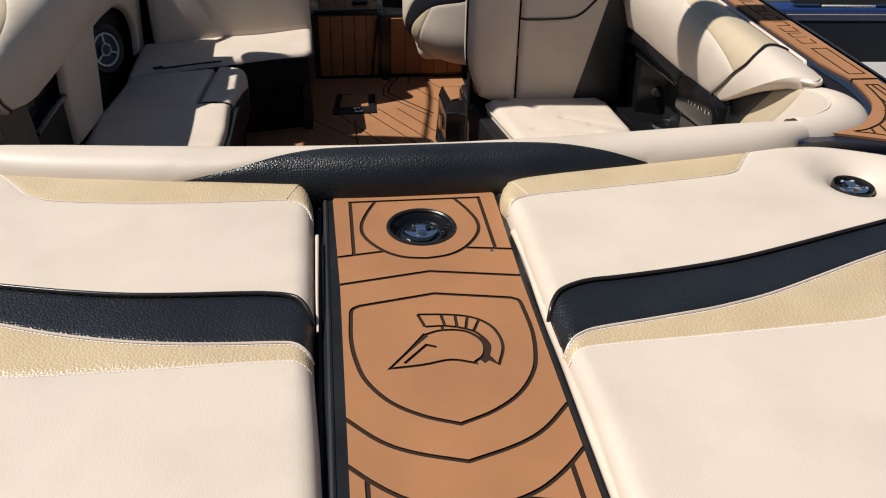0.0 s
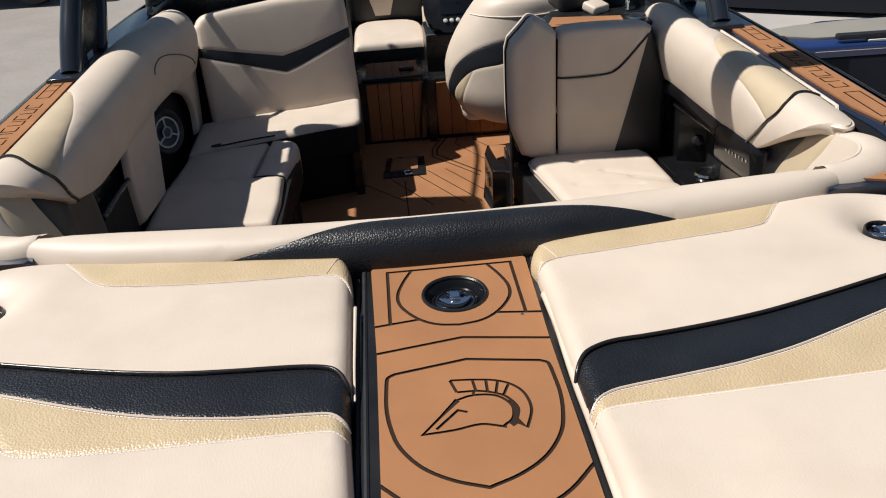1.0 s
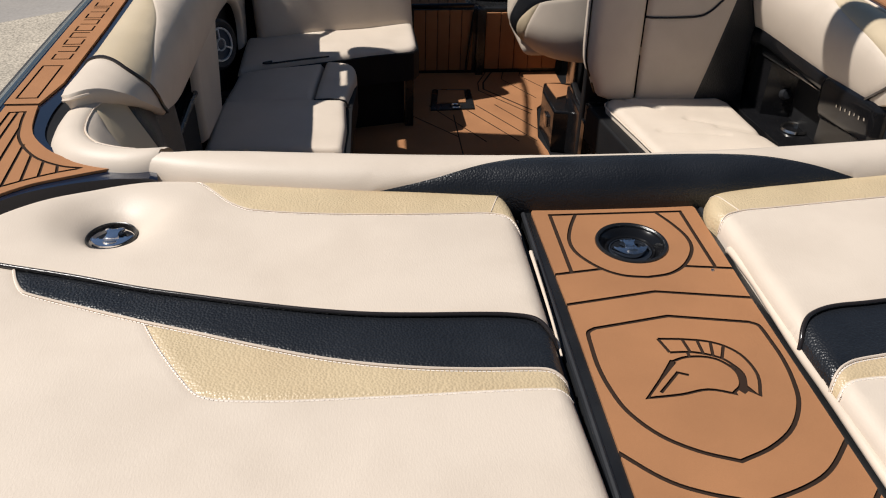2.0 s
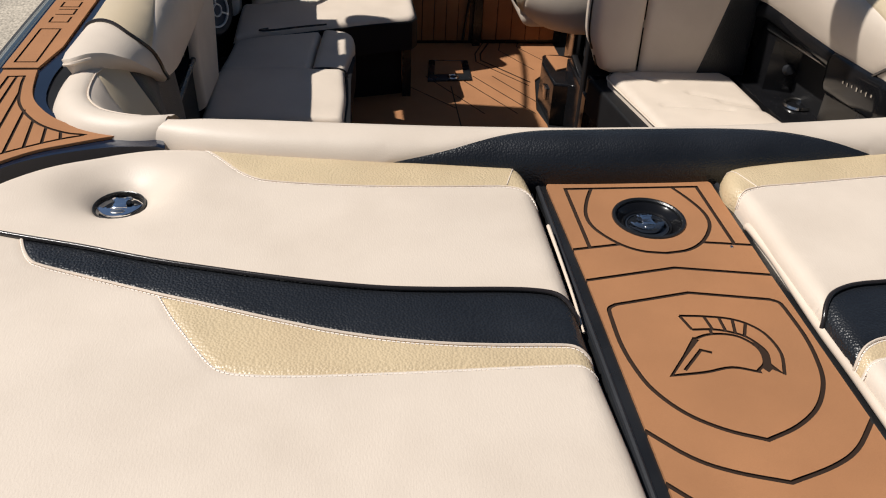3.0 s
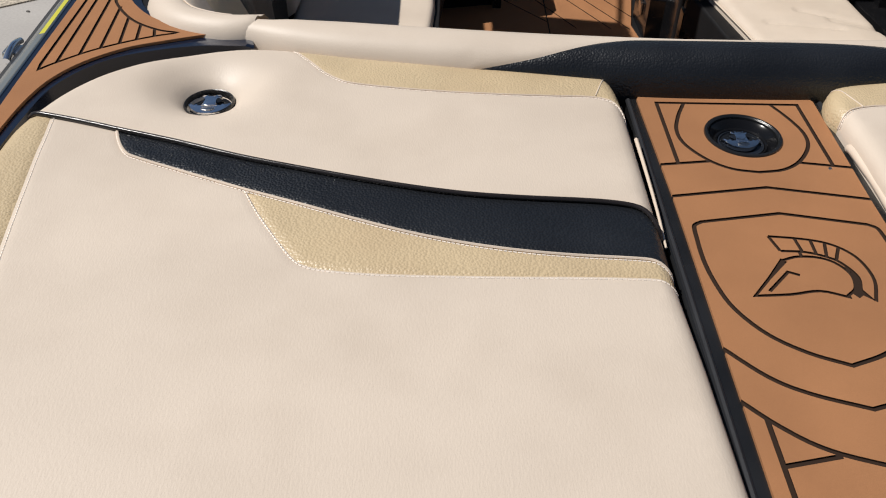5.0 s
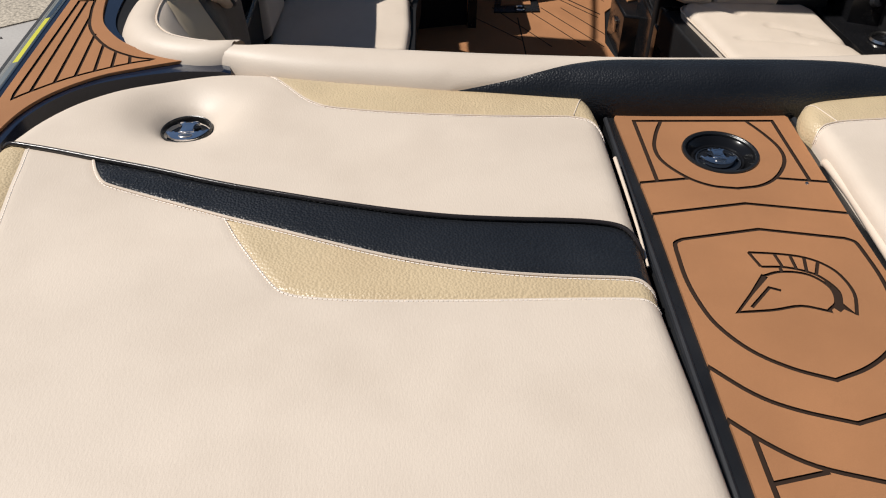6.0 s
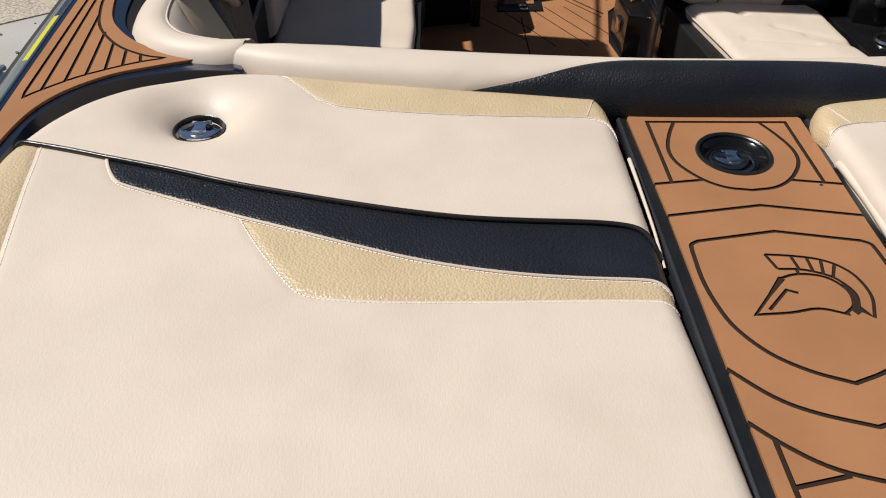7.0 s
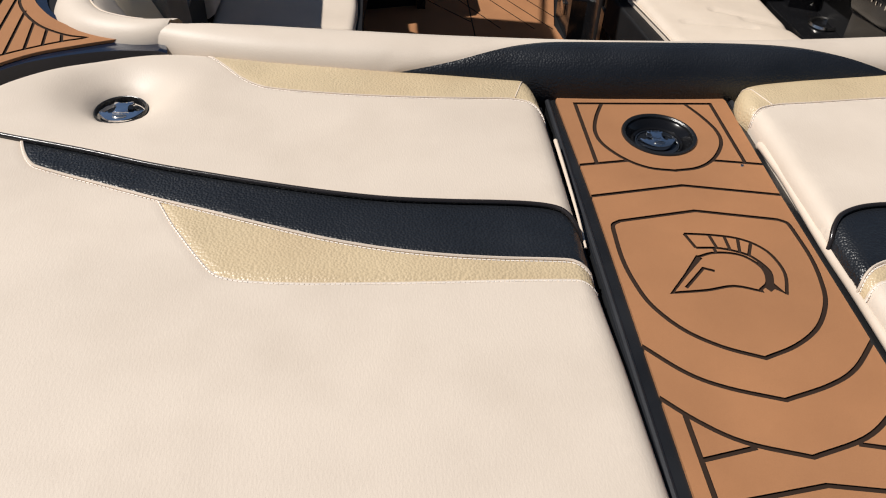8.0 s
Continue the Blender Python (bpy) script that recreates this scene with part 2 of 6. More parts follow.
def cushion(parent, fr, outline, panels, h=0.0, r=0.03, base=-0.08, step=0.014, bulge=0.0, extra=None, seam=0.0024, seam_w=0.005, flip=False):
    """An upholstered body: its panels are meshes of their own that meet in sunk seams; the rim rolls over and runs down to base."""
    outline = np.array(outline, float)

    def height(uv):
        d = distance(uv, outline)
        e = np.clip(r - d, 0, r)
        z = h - (r - np.sqrt(np.maximum(r * r - e * e, 0)))
        if bulge:
            z = z + bulge * (1 - np.exp(-d / 0.10))
        return z + (extra(uv) if extra else 0.0)
    rings = (0.0035, 0.009, 0.018, 0.03) if r >= 0.02 else (0.003, 0.008)
    made = []
    for name, poly, m, label in panels:
        uv, faces = filled(poly, step, rings)
        d = distance(uv, np.array(poly, float))
        z = height(uv) - seam * np.exp(-(d / seam_w) ** 2)
        xyz = fr(uv, z)
        bm = from_data(xyz.tolist(), faces)
        bm.verts.ensure_lookup_table()
        bm.verts.index_update()
        if base is not None:
            rim = distance(uv, outline) < 2e-4
            low = fr(uv, np.full(len(uv), float(base)))
            mid = fr(uv, 0.5 * (z + base))
            tops = list(bm.verts)
            rows = {}
            for e in [e for e in bm.edges if e.is_boundary]:
                a, b = e.verts
                if not (rim[a.index] and rim[b.index]):
                    continue
                for v in (a, b):
                    if v.index not in rows:
                        rows[v.index] = (bm.verts.new(mid[v.index]), bm.verts.new(low[v.index]))
                for top, bot in ((lambda i: tops[i], lambda i: rows[i][0]), (lambda i: rows[i][0], lambda i: rows[i][1])):
                    bm.faces.new((top(a.index), top(b.index), bot(b.index), bot(a.index)))
        bmesh.ops.recalc_face_normals(bm, faces=bm.faces)
        made.append(part(name, bm, m, parent, label))
        PANEL[name] = made[-1]
    return height


def tube(path, r, seg=8, closed=False, taper=None):
    p = np.array(path, float)
    n = len(p)
    verts, faces = [], []
    up = Vector((0.13, 0.21, 0.97))
    for i in range(n):
        a = p[i - 1] if (i or closed) else p[i]
        b = p[(i + 1) % n] if (i < n - 1 or closed) else p[i]
        t = Vector(b - a).normalized()
        s = t.cross(up).normalized()
        w = s.cross(t)
        rr = r * (taper(i / max(1, n - 1)) if taper else 1.0)
        for j in range(seg):
            q = 2 * math.pi * j / seg
            verts.append(Vector(p[i]) + (s * math.cos(q) + w * math.sin(q)) * rr)
    for i in range(n if closed else n - 1):
        for j in range(seg):
            k = (i + 1) % n
            faces.append((i * seg + j, i * seg + (j + 1) % seg, k * seg + (j + 1) % seg, k * seg + j))
    if not closed:
        faces.append(tuple(range(seg))[::-1])
        faces.append(tuple((n - 1) * seg + j for j in range(seg)))
    return from_data(verts, faces)


def on(fr, height, line, lift=0.0):
    line = np.array(line, float)
    return fr(line, height(line) + lift)


def stitches(parent, fr, height, line, lift=-0.0004, pitch=0.0070, length=0.0050, w=0.0013):
    """A row of small thread stitches along a line."""
    p = on(fr, height, dense(smooth(line, 3), 0.004, False), lift)
    s = np.concatenate([[0], np.cumsum(np.linalg.norm(np.diff(p, axis=0), axis=1))])
    bm = bmesh.new()
    for k in range(int(s[-1] / pitch)):
        a = np.array([np.interp(k * pitch, s, p[:, i]) for i in range(3)])
        b = np.array([np.interp(k * pitch + length, s, p[:, i]) for i in range(3)])
        t = Vector(b - a).normalized()
        side = t.cross(Vector((0.05, 0.05, 1))).normalized() * w
        up = side.cross(t).normalized() * w * 0.8
        a, b = Vector(a), Vector(b)
        ring = [[c + o for o in (side, up, -side, -up)] for c in (a - t * 0.0004, b)]
        vs = [[bm.verts.new(q) for q in one] for one in ring]
        for i in range(4):
            bm.faces.new((vs[0][i], vs[0][(i + 1) % 4], vs[1][(i + 1) % 4], vs[1][i]))
        bm.faces.new(vs[0][::-1])
        bm.faces.new(vs[1])
    ob = part("stitching", bm, THREAD, parent, "pale thread stitching", flat=True)
    ob["kind"] = "stuff"
    return ob


def slab(outline, z0, z1, bevel=0.0):
    bm = bmesh.new()
    pts = np.array(outline, float)
    if clockwise(pts):
        pts = pts[::-1]
    low = [bm.verts.new((x, y, z0)) for x, y in pts]
    top = [bm.verts.new((x, y, z1)) for x, y in pts]
    bm.faces.new(low[::-1])
    up = bm.faces.new(top)
    n = len(pts)
    for i in range(n):
        bm.faces.new((low[i], low[(i + 1) % n], top[(i + 1) % n], top[i]))
    if bevel:
        bmesh.ops.bevel(bm, geom=list(up.edges), offset=bevel, segments=3, affect="EDGES", profile=0.5)
    return bm


def box(x0, x1, y0, y1, z0, z1, r=0.0, seg=3):
    bm = bmesh.new()
    bmesh.ops.create_cube(bm, size=1, matrix=Matrix.Translation(((x0 + x1) / 2, (y0 + y1) / 2, (z0 + z1) / 2)) @ Matrix.Diagonal((x1 - x0, y1 - y0, z1 - z0, 1)))
    if r:
        bmesh.ops.bevel(bm, geom=list(bm.edges), offset=r, segments=seg, affect="EDGES", profile=0.5)
    return bm


def moved(bm, m):
    bmesh.ops.transform(bm, matrix=m, verts=bm.verts)
    return bm


def lathe(profile, seg=40, centre=(0, 0, 0), m=None):
    """A turned body from (radius, height) points."""
    verts, faces = [], []
    k = len(profile)
    for j in range(seg):
        q = 2 * math.pi * j / seg
        for rr, z in profile:
            verts.append((centre[0] + rr * math.cos(q), centre[1] + rr * math.sin(q), centre[2] + z))
    for j in range(seg):
        for i in range(k - 1):
            a, b = j * k + i, ((j + 1) % seg) * k + i
            faces.append((a, b, b + 1, a + 1))
    bm = from_data(verts, faces)
    bmesh.ops.remove_doubles(bm, verts=bm.verts, dist=1e-5)
    bmesh.ops.recalc_face_normals(bm, faces=bm.faces)
    return moved(bm, m) if m else bm


def carve(me, bm, cut_mat):
    """The mesh with a solid taken out of it; the cut faces take the given material slot."""
    bmesh.ops.recalc_face_normals(bm, faces=bm.faces)
    cut_me = finish(bm, list(me.materials), True)
    cut_me.polygons.foreach_set("material_index", [cut_mat] * len(cut_me.polygons))
    body, cutter = new("sheet", me), new("cut", cut_me)
    lo = np.array([v.co for v in me.vertices])
    size = lo.max(0) - lo.min(0)
    result = me
    for solver in ("EXACT", "FAST"):
        mod = body.modifiers.new("cut", "BOOLEAN")
        mod.operation, mod.solver, mod.object = "DIFFERENCE", solver, cutter
        if solver == "EXACT":
            mod.material_mode = "TRANSFER"
        fresh = bpy.data.meshes.new_from_object(body.evaluated_get(bpy.context.evaluated_depsgraph_get()))
        body.modifiers.clear()
        if len(fresh.polygons) > 3:
            co = np.array([v.co for v in fresh.vertices])
            if np.all(np.abs(co.max(0) - co.min(0) - size) < 0.003):
                result = fresh
                break
    bpy.data.objects.remove(cutter)
    bpy.data.objects.remove(body)
    return result


def strip_edges(line, w):
    """The two sides of a strip of width w along a line; closed lines give two loops."""
    p = np.array(line, float)
    closed = np.hypot(*(p[0] - p[-1])) < 1e-5 and len(p) > 3
    if closed:
        p = p[:-1]
    n = len(p)
    left, right = [], []
    for i in range(n):
        d0 = p[i] - p[i - 1] if (i or closed) else p[1] - p[0]
        d1 = p[(i + 1) % n] - p[i] if (i < n - 1 or closed) else p[-1] - p[-2]
        d0, d1 = d0 / max(np.hypot(*d0), 1e-9), d1 / max(np.hypot(*d1), 1e-9)
        t = d0 + d1
        t = t / max(np.hypot(*t), 1e-6)
        nn = np.array([-t[1], t[0]]) * w / 2 * min(2.0, 1.0 / max(0.35, abs(t @ d1)))
        left.append(p[i] + nn)
        right.append(p[i] - nn)
    return (np.array(left), np.array(right)) if closed else (np.array(left + right[::-1]),)


def foam_sheet(name, outline, z0, z1, lines, parent=None, label="", side=1, width=0.006, m=None, solids=(), holes=()):
    """A foam deck sheet with its grooves sunk into it, down to a dark layer."""
    flip = np.array([side, 1.0])
    outline = np.array(outline, float) * flip
    loops = [outline]
    grooves = []
    for item in lines:
        line, w = (item if isinstance(item, tuple) else (item, width))
        pair = strip_edges(np.array(line) * flip, w)
        grooves.append(pair)
        loops += list(pair)
    for poly in solids:
        grooves.append((np.array(poly) * flip,))
        loops.append(np.array(poly) * flip)
    rounds = []
    for cx, cy, rr in holes:
        q = np.linspace(0, 2 * math.pi, 49)[:-1]
        rounds.append(np.stack([side * cx + rr * np.cos(q), cy + rr * np.sin(q)], 1))
    loops += rounds
    pts, edges = [], []
    for loop in loops:
        k = len(pts)
        pts += [Vector(p) for p in loop]
        edges += [(k + i, k + (i + 1) % len(loop)) for i in range(len(loop))]
    v, _, tri, _, _, _ = delaunay_2d_cdt(pts, edges, [], 0, 1e-6)
    v = np.array([tuple(p) for p in v])
    mid = np.array([v[list(t)].mean(0) for t in tri])
    live = inside(mid, outline)
    for r in rounds:
        live &= ~inside(mid, r)
    sunk = np.zeros(len(mid), bool)
    for pair in grooves:
        hit = inside(mid, pair[0])
        if len(pair) > 1:
            hit ^= inside(mid, pair[1])
        sunk |= hit
    n = len(v)
    deep = z1 - 0.003
    verts = [(*p, z1) for p in v] + [(*p, deep) for p in v] + [(*p, z0) for p in v]
    faces, slots, seen = [], [], {}
    for t, ok, low in zip(tri, live, sunk):
        if not ok:
            continue
        t = list(t)
        a, b, c = (v[i] for i in t)
        if (b[0] - a[0]) * (c[1] - a[1]) - (b[1] - a[1]) * (c[0] - a[0]) < 0:
            t = t[::-1]
        faces.append([i + (n if low else 0) for i in t])
        slots.append(int(low))
        for i in range(3):
            seen[(t[i], t[(i + 1) % 3])] = bool(low)
    for (i, j), low in seen.items():
        other = seen.get((j, i))
        if other is None:
            up = n if low else 0
            faces.append([j + up, i + up, i + 2 * n, j + 2 * n])
            slots.append(1 if low else 0)
        elif other and not low:
            faces.append([j, i, i + n, j + n])
            slots.append(1)
    me = bpy.data.meshes.new("sheet")
    me.from_pydata([(K * x, K * y, K * z) for x, y, z in verts], [], faces)
    me.materials.append(m or FOAM)
    me.materials.append(GROOVE)
    me.polygons.foreach_set("material_index", slots)
    bm = bmesh.new()
    bm.from_mesh(me)
    bmesh.ops.delete(bm, geom=[q for q in bm.verts if not q.link_faces], context="VERTS")
    bm.to_mesh(me)
    bm.free()
    ob = new(name, me)
    if parent:
        ob.parent = parent
        ob.matrix_parent_inverse = Matrix.Translation(-parent.location)
    return tagged(ob, label)

# ---- ground and distance ----
def sheet(x0, x1, y0, y1, z):
    return from_data([(x0, y0, z), (x1, y0, z), (x1, y1, z), (x0, y1, z)], [(0, 1, 2, 3)])


setting("ground", sheet(-900, 900, -900, 900, -0.012), PALE, "pale sandy concrete yard reaching the horizon", "ground", True)
YARD_A, YARD_B = np.array((0.819, 0.574)), np.array((-0.574, 0.819))


def yard(a0, a1, b0, b1):
    """A rectangle of the yard, whose joints run at an angle to the boat."""
    corner = np.array((-3.614, 5.08))
    return [corner + YARD_A * a + YARD_B * b for a, b in ((a0, b0), (a1, b0), (a1, b1), (a0, b1))]


setting("gravel_strip", slab(yard(-12, 14, 0.03, 2.1), -0.03, -0.004), STONES, "strip of exposed pebble aggregate beside the slab", "ground", True)
slabs = thing("pavement", "grey concrete slabs with narrow straight joints", "pavement", (-3, 3, 0), kind="structure")
for i in range(-3, 4):
    for j in range(3):
        part("slab", slab(yard(3.2 * i + 0.008, 3.2 * i + 3.192, -3.2 * j - 3.192, -3.2 * j - 0.008), -0.03, 0.0, 0.004), SLAB, slabs, flat=True)

grit_rng = random.Random(4)
clods = bmesh.new()
for i in range(46):
    a, b = grit_rng.uniform(-2.5, 2.5), -abs(grit_rng.gauss(0, 0.5))
    p = np.array((-3.614, 5.08)) + YARD_A * a + YARD_B * b
    r = grit_rng.uniform(0.004, 0.014)
    bmesh.ops.create_icosphere(clods, subdivisions=1, radius=r, matrix=Matrix.Translation((p[0], p[1], r * 0.4)) @ Matrix.Rotation(grit_rng.uniform(0, 3), 4, "Z") @ Matrix.Diagonal((1.3, 0.9, 0.6, 1)))
tagged(part("loose_grit", clods, JOINT, None, flat=True), "small dark clods of grit lying on the concrete", "grit", kind="stuff")

# ---- hull and deck ----
EDGE = smooth([(-1.30, -0.35), (-1.335, 0.5), (-1.357, 1.2), (-1.366, 1.62), (-1.370, 1.83), (-1.374, 2.4), (-1.366, 3.04), (-1.335, 3.7), (-1.24, 4.6), (-1.02, 5.6), (-0.62, 6.5), (-0.2, 7.0)], 6)


def hull_band(profile, m, name, label, low=-9.0, high=9.0):
    """A strip of the outside, drawn round the whole boat from (outward, height) points."""
    line = EDGE[(EDGE[:, 1] >= low - 1e-6) & (EDGE[:, 1] <= high + 1e-6)]
    if low < -8 and high > 8:
        line = np.vstack([EDGE, (EDGE * [-1, 1])[::-1]])
    verts, faces = [], []
    k = len(profile)
    for i, p in enumerate(line):
        a, b = line[max(0, i - 1)], line[min(len(line) - 1, i + 1)]
        t = (b - a) / max(np.hypot(*(b - a)), 1e-9)
        nn = np.array([-t[1], t[0]])
        for o, z in profile:
            verts.append((*(p + nn * o), z))
    for i in range(len(line) - 1):
        for j in range(k - 1):
            a, b = i * k + j, (i + 1) * k + j
            faces.append((a, b, b + 1, a + 1))
    return part(name, from_data(verts, faces), m, hull, label)


hull = thing("hull", "dark wakeboard boat hull with a yellow stripe under the deck edge", "boat hull", (0, 2, 0.4), kind="structure")
hull_band([(-0.010, 1.651), (-0.003, 1.650), (0.002, 1.645)], GEL, "deck_lip", "navy deck lip")
STRIPE = [(0.002, 1.645), (0.014, 1.642)]
hull_band([(0.014, 1.642), (0.022, 1.639), (0.030, 1.634)], HULLGREY, "outer_lip", "grey outer lip")
hull_band(STRIPE, HULLGREY, "aft_lip", "grey outer lip", high=1.62)
hull_band(STRIPE, YELLOW, "stripe", "yellow stripe", low=1.62, high=1.83)
hull_band(STRIPE, GEL, "lower_lip", "navy deck lip", low=1.83)
hull_band([(0.030, 1.634), (0.050, 1.622), (0.056, 1.60), (0.052, 1.552)], RUBBER, "rub_rail", "grey-black rub rail")
hull_band([(0.052, 1.552), (0.054, 1.45), (0.050, 1.1), (0.02, 0.8), (-0.05, 0.6), (-0.12, 0.5)], HULLGREY, "side", "grey hull side")
part("bottom", slab([(-1.24, -0.3), (1.24, -0.3), (1.22, 4.4), (0.9, 5.5), (0.3, 6.6), (-0.3, 6.6), (-0.9, 5.5), (-1.22, 4.4)], 0.46, 0.53, 0.02), HULLGREY, hull, "grey hull bottom")
for x, y in ((-0.8, 0.6), (0.8, 0.6), (-0.8, 4.0), (0.8, 4.0)):
    part("support_block", box(x - 0.14, x + 0.14, y - 0.3, y + 0.3, 0.0, 0.465, 0.01, 1), RUBBER, hull, "black support block")
part("transom", slab([(-1.33, -0.36), (1.33, -0.36), (1.33, -0.3), (-1.33, -0.3)], 0.5, 1.5), HULLGREY, hull)

RIM_AFT = smooth([(-0.930, 1.568), (-1.040, 1.566), (-1.150, 1.533), (-1.220, 1.485), (-1.268, 1.405), (-1.284, 1.30), (-1.289, 1.07), (-1.278, 0.75), (-1.255, 0.3), (-1.22, -0.3)], 6)
RIM_IN = smooth([(-1.205, 3.35), (-1.204, 2.93), (-1.206, 2.25), (-1.225, 2.02), (-1.232, 1.9), (-1.214, 1.78), (-1.165, 1.70), (-1.09, 1.645), (-1.0, 1.618), (-0.955, 1.606), (-0.940, 1.596), (-0.930, 1.568)], 6)
FWD_IN = np.array([(-1.13, 4.6), (-1.19, 4.0), (-1.205, 3.35)])
FOAM_OUT = smooth([(-1.29, -0.2), (-1.312, 0.6), (-1.324, 1.1), (-1.336, 1.4), (-1.346, 1.93)], 5)
FOAM_TIP = smooth([(-1.272, 1.93), (-1.265, 1.886), (-1.249, 1.81), (-1.224, 1.753), (-1.172, 1.687), (-1.104, 1.639), (-1.032, 1.617), (-1.000, 1.612)], 5)
FOAM_AFT = smooth([(-1.000, 1.610), (-1.018, 1.606), (-1.052, 1.596), (-1.114, 1.571), (-1.177, 1.541), (-1.240, 1.484), (-1.279, 1.418), (-1.297, 1.343), (-1.304, 1.248), (-1.307, 1.07), (-1.298, 0.6), (-1.27, -0.2)], 5)
LINE_A = smooth([(-1.314, 1.448), (-1.294, 1.473), (-1.239, 1.527), (-1.176, 1.569), (-1.13, 1.593), (-1.097, 1.605)], 4)
LINE_B = smooth([(-1.092, 1.609), (-1.133, 1.619), (-1.187, 1.652), (-1.229, 1.700), (-1.262, 1.760), (-1.282, 1.84), (-1.290, 1.895)], 4)


def deck(side, name):
    d = thing(name, "glossy navy side deck with tan foam tread", "boat deck", (side * -1.3, 2, 1.64), kind="structure")
    shell = joinlines(EDGE[:46] + [0.006, 0], FWD_IN, RIM_IN, RIM_AFT)
    bm = slab(shell * [side, 1], 1.585, 1.650, 0.012)
    part("deck_shell", bm, GEL, d, "glossy navy gelcoat")
    tread = joinlines(FOAM_OUT, FOAM_TIP, FOAM_AFT)
    lines = [joinlines(LINE_A, LINE_B, [(-1.324, 1.893), (-1.317, 1.47)])]
    lines[0] = np.vstack([lines[0], lines[0][:1]])
    # parallel grooves of the flared corner
    starts = [(-1.290, 1.478), (-1.257, 1.512), (-1.225, 1.536), (-1.194, 1.556), (-1.165, 1.572), (-1.134, 1.590)]
    ends = [(-1.306, 1.893), (-1.276, 1.815), (-1.240, 1.724), (-1.209, 1.676), (-1.175, 1.643), (-1.142, 1.625)]
    lines += [np.array([a, b]) for a, b in zip(starts, ends)]
    foam_sheet("corner_tread", tread, 1.6505, 1.6565, lines, d, "tan foam with parallel dark grooves", side, 0.0065)
    strip = np.array([(-1.353, 1.942), (-1.274, 1.942), (-1.252, 2.07), (-1.248, 2.5), (-1.252, 2.985), (-1.346, 2.985), (-1.355, 2.5)])
    ys = np.linspace(2.225, 2.735, 10)
    marks = []
    for y0, y1 in zip(ys[:-1], ys[1:]):
        a, b = y0 + 0.008, y1 - 0.010
        k = len(marks)
        near, far_x = (-1.328, -1.282) if k % 3 else (-1.282, -1.328)
        marks += [np.array([(near, a), (far_x, a), (far_x, b), (near, b)] if k % 2 else [(near, b), (near, a), (far_x, a), (far_x, b)])]
    marks += [np.array([(-1.335, 2.185), (-1.335, 1.975), (-1.287, 1.975), (-1.287, 2.185), (-1.335, 2.185)])]
    marks += [np.array([(-1.327, 2.965), (-1.327, 2.79), (-1.283, 2.79), (-1.283, 2.965)]), np.array([(-1.327, 2.87), (-1.283, 2.87)]), np.array([(-1.327, 2.93), (-1.283, 2.93)])]
    foam_sheet("side_tread", strip, 1.6505, 1.6565, marks, d, "tan foam with a row of plain dark marks", side, 0.0055)
    return d


deck(1, "deck_port")
deck(-1, "deck_starboard").location.x -= 0.014 * K
setting("pad_locker", box(-1.30, 1.30, -0.3, 1.60, 1.40, 1.548), MATTE, "black moulded locker top under the sun pads", "locker")

# ---- cockpit shell ----
setting("floor", box(-1.15, 1.15, 1.5, 7.0, 0.60, 0.672), MATTE, "black cockpit sole under the tan foam mat", "floor")
setting("cockpit_wall_port", box(-1.26, -1.17, 1.60, 5.0, 0.62, 1.645), MATTE, "black moulded cockpit liner", "wall")
setting("cockpit_wall_starboard", box(1.18, 1.26, 1.60, 5.0, 0.62, 1.645), MATTE, "black moulded cockpit liner", "wall")
setting("bow_wall", box(-1.0, 1.0, 6.6, 6.68, 0.62, 1.6), MATTE, "black liner closing the bow", "wall")
setting("transom_wall", box(-1.16, 1.16, 1.50, 1.585, 0.62, 1.57), MATTE, "black wall behind the stern bolster", "wall")

mat_out = np.array([(-0.62, 1.75), (0.40, 1.75), (0.36, 3.55), (0.34, 3.70), (0.40, 4.05), (0.60, 4.30), (0.60, 4.72), (-0.30, 4.72), (-0.30, 4.30), (-0.62, 3.80)])
planks = []
for x in (0.05, 0.21, 0.298, 0.40):
    planks.append((np.array([(x + 0.03, 3.66), (x - 0.218, 4.10)]), 0.006))
for x in (-0.42, -0.30, 0.16, 0.28):
    planks.append((np.array([(x, 1.8), (x, 3.50)]), 0.006))
planks += [(np.array([(-0.05, 1.8), (-0.05, 3.98)]), 0.006), (np.array([(-0.05, 3.72), (-0.30, 4.02)]), 0.006)]
planks += [(np.array([(0.235, 4.70), (0.236, 4.578), (0.160, 4.40), (0.150, 4.31), (0.371, 4.02)]), 0.010),
           (np.array([(0.205, 4.70), (0.205, 4.585), (0.130, 4.40), (0.122, 4.29), (0.355, 3.98)]), 0.007),
           (np.array([(0.33, 4.70), (0.27, 4.45), (0.42, 4.18)]), 0.005), (np.array([(0.44, 4.70), (0.38, 4.50), (0.50, 4.30)]), 0.005)]
floor_mat = thing("foam_floor_mat", "tan foam floor mat with diagonal plank grooves", "floor mat", (0, 3.2, 0.675))
foam_sheet("mat_sheet", mat_out, 0.6725, 0.680, planks, floor_mat, "tan foam")

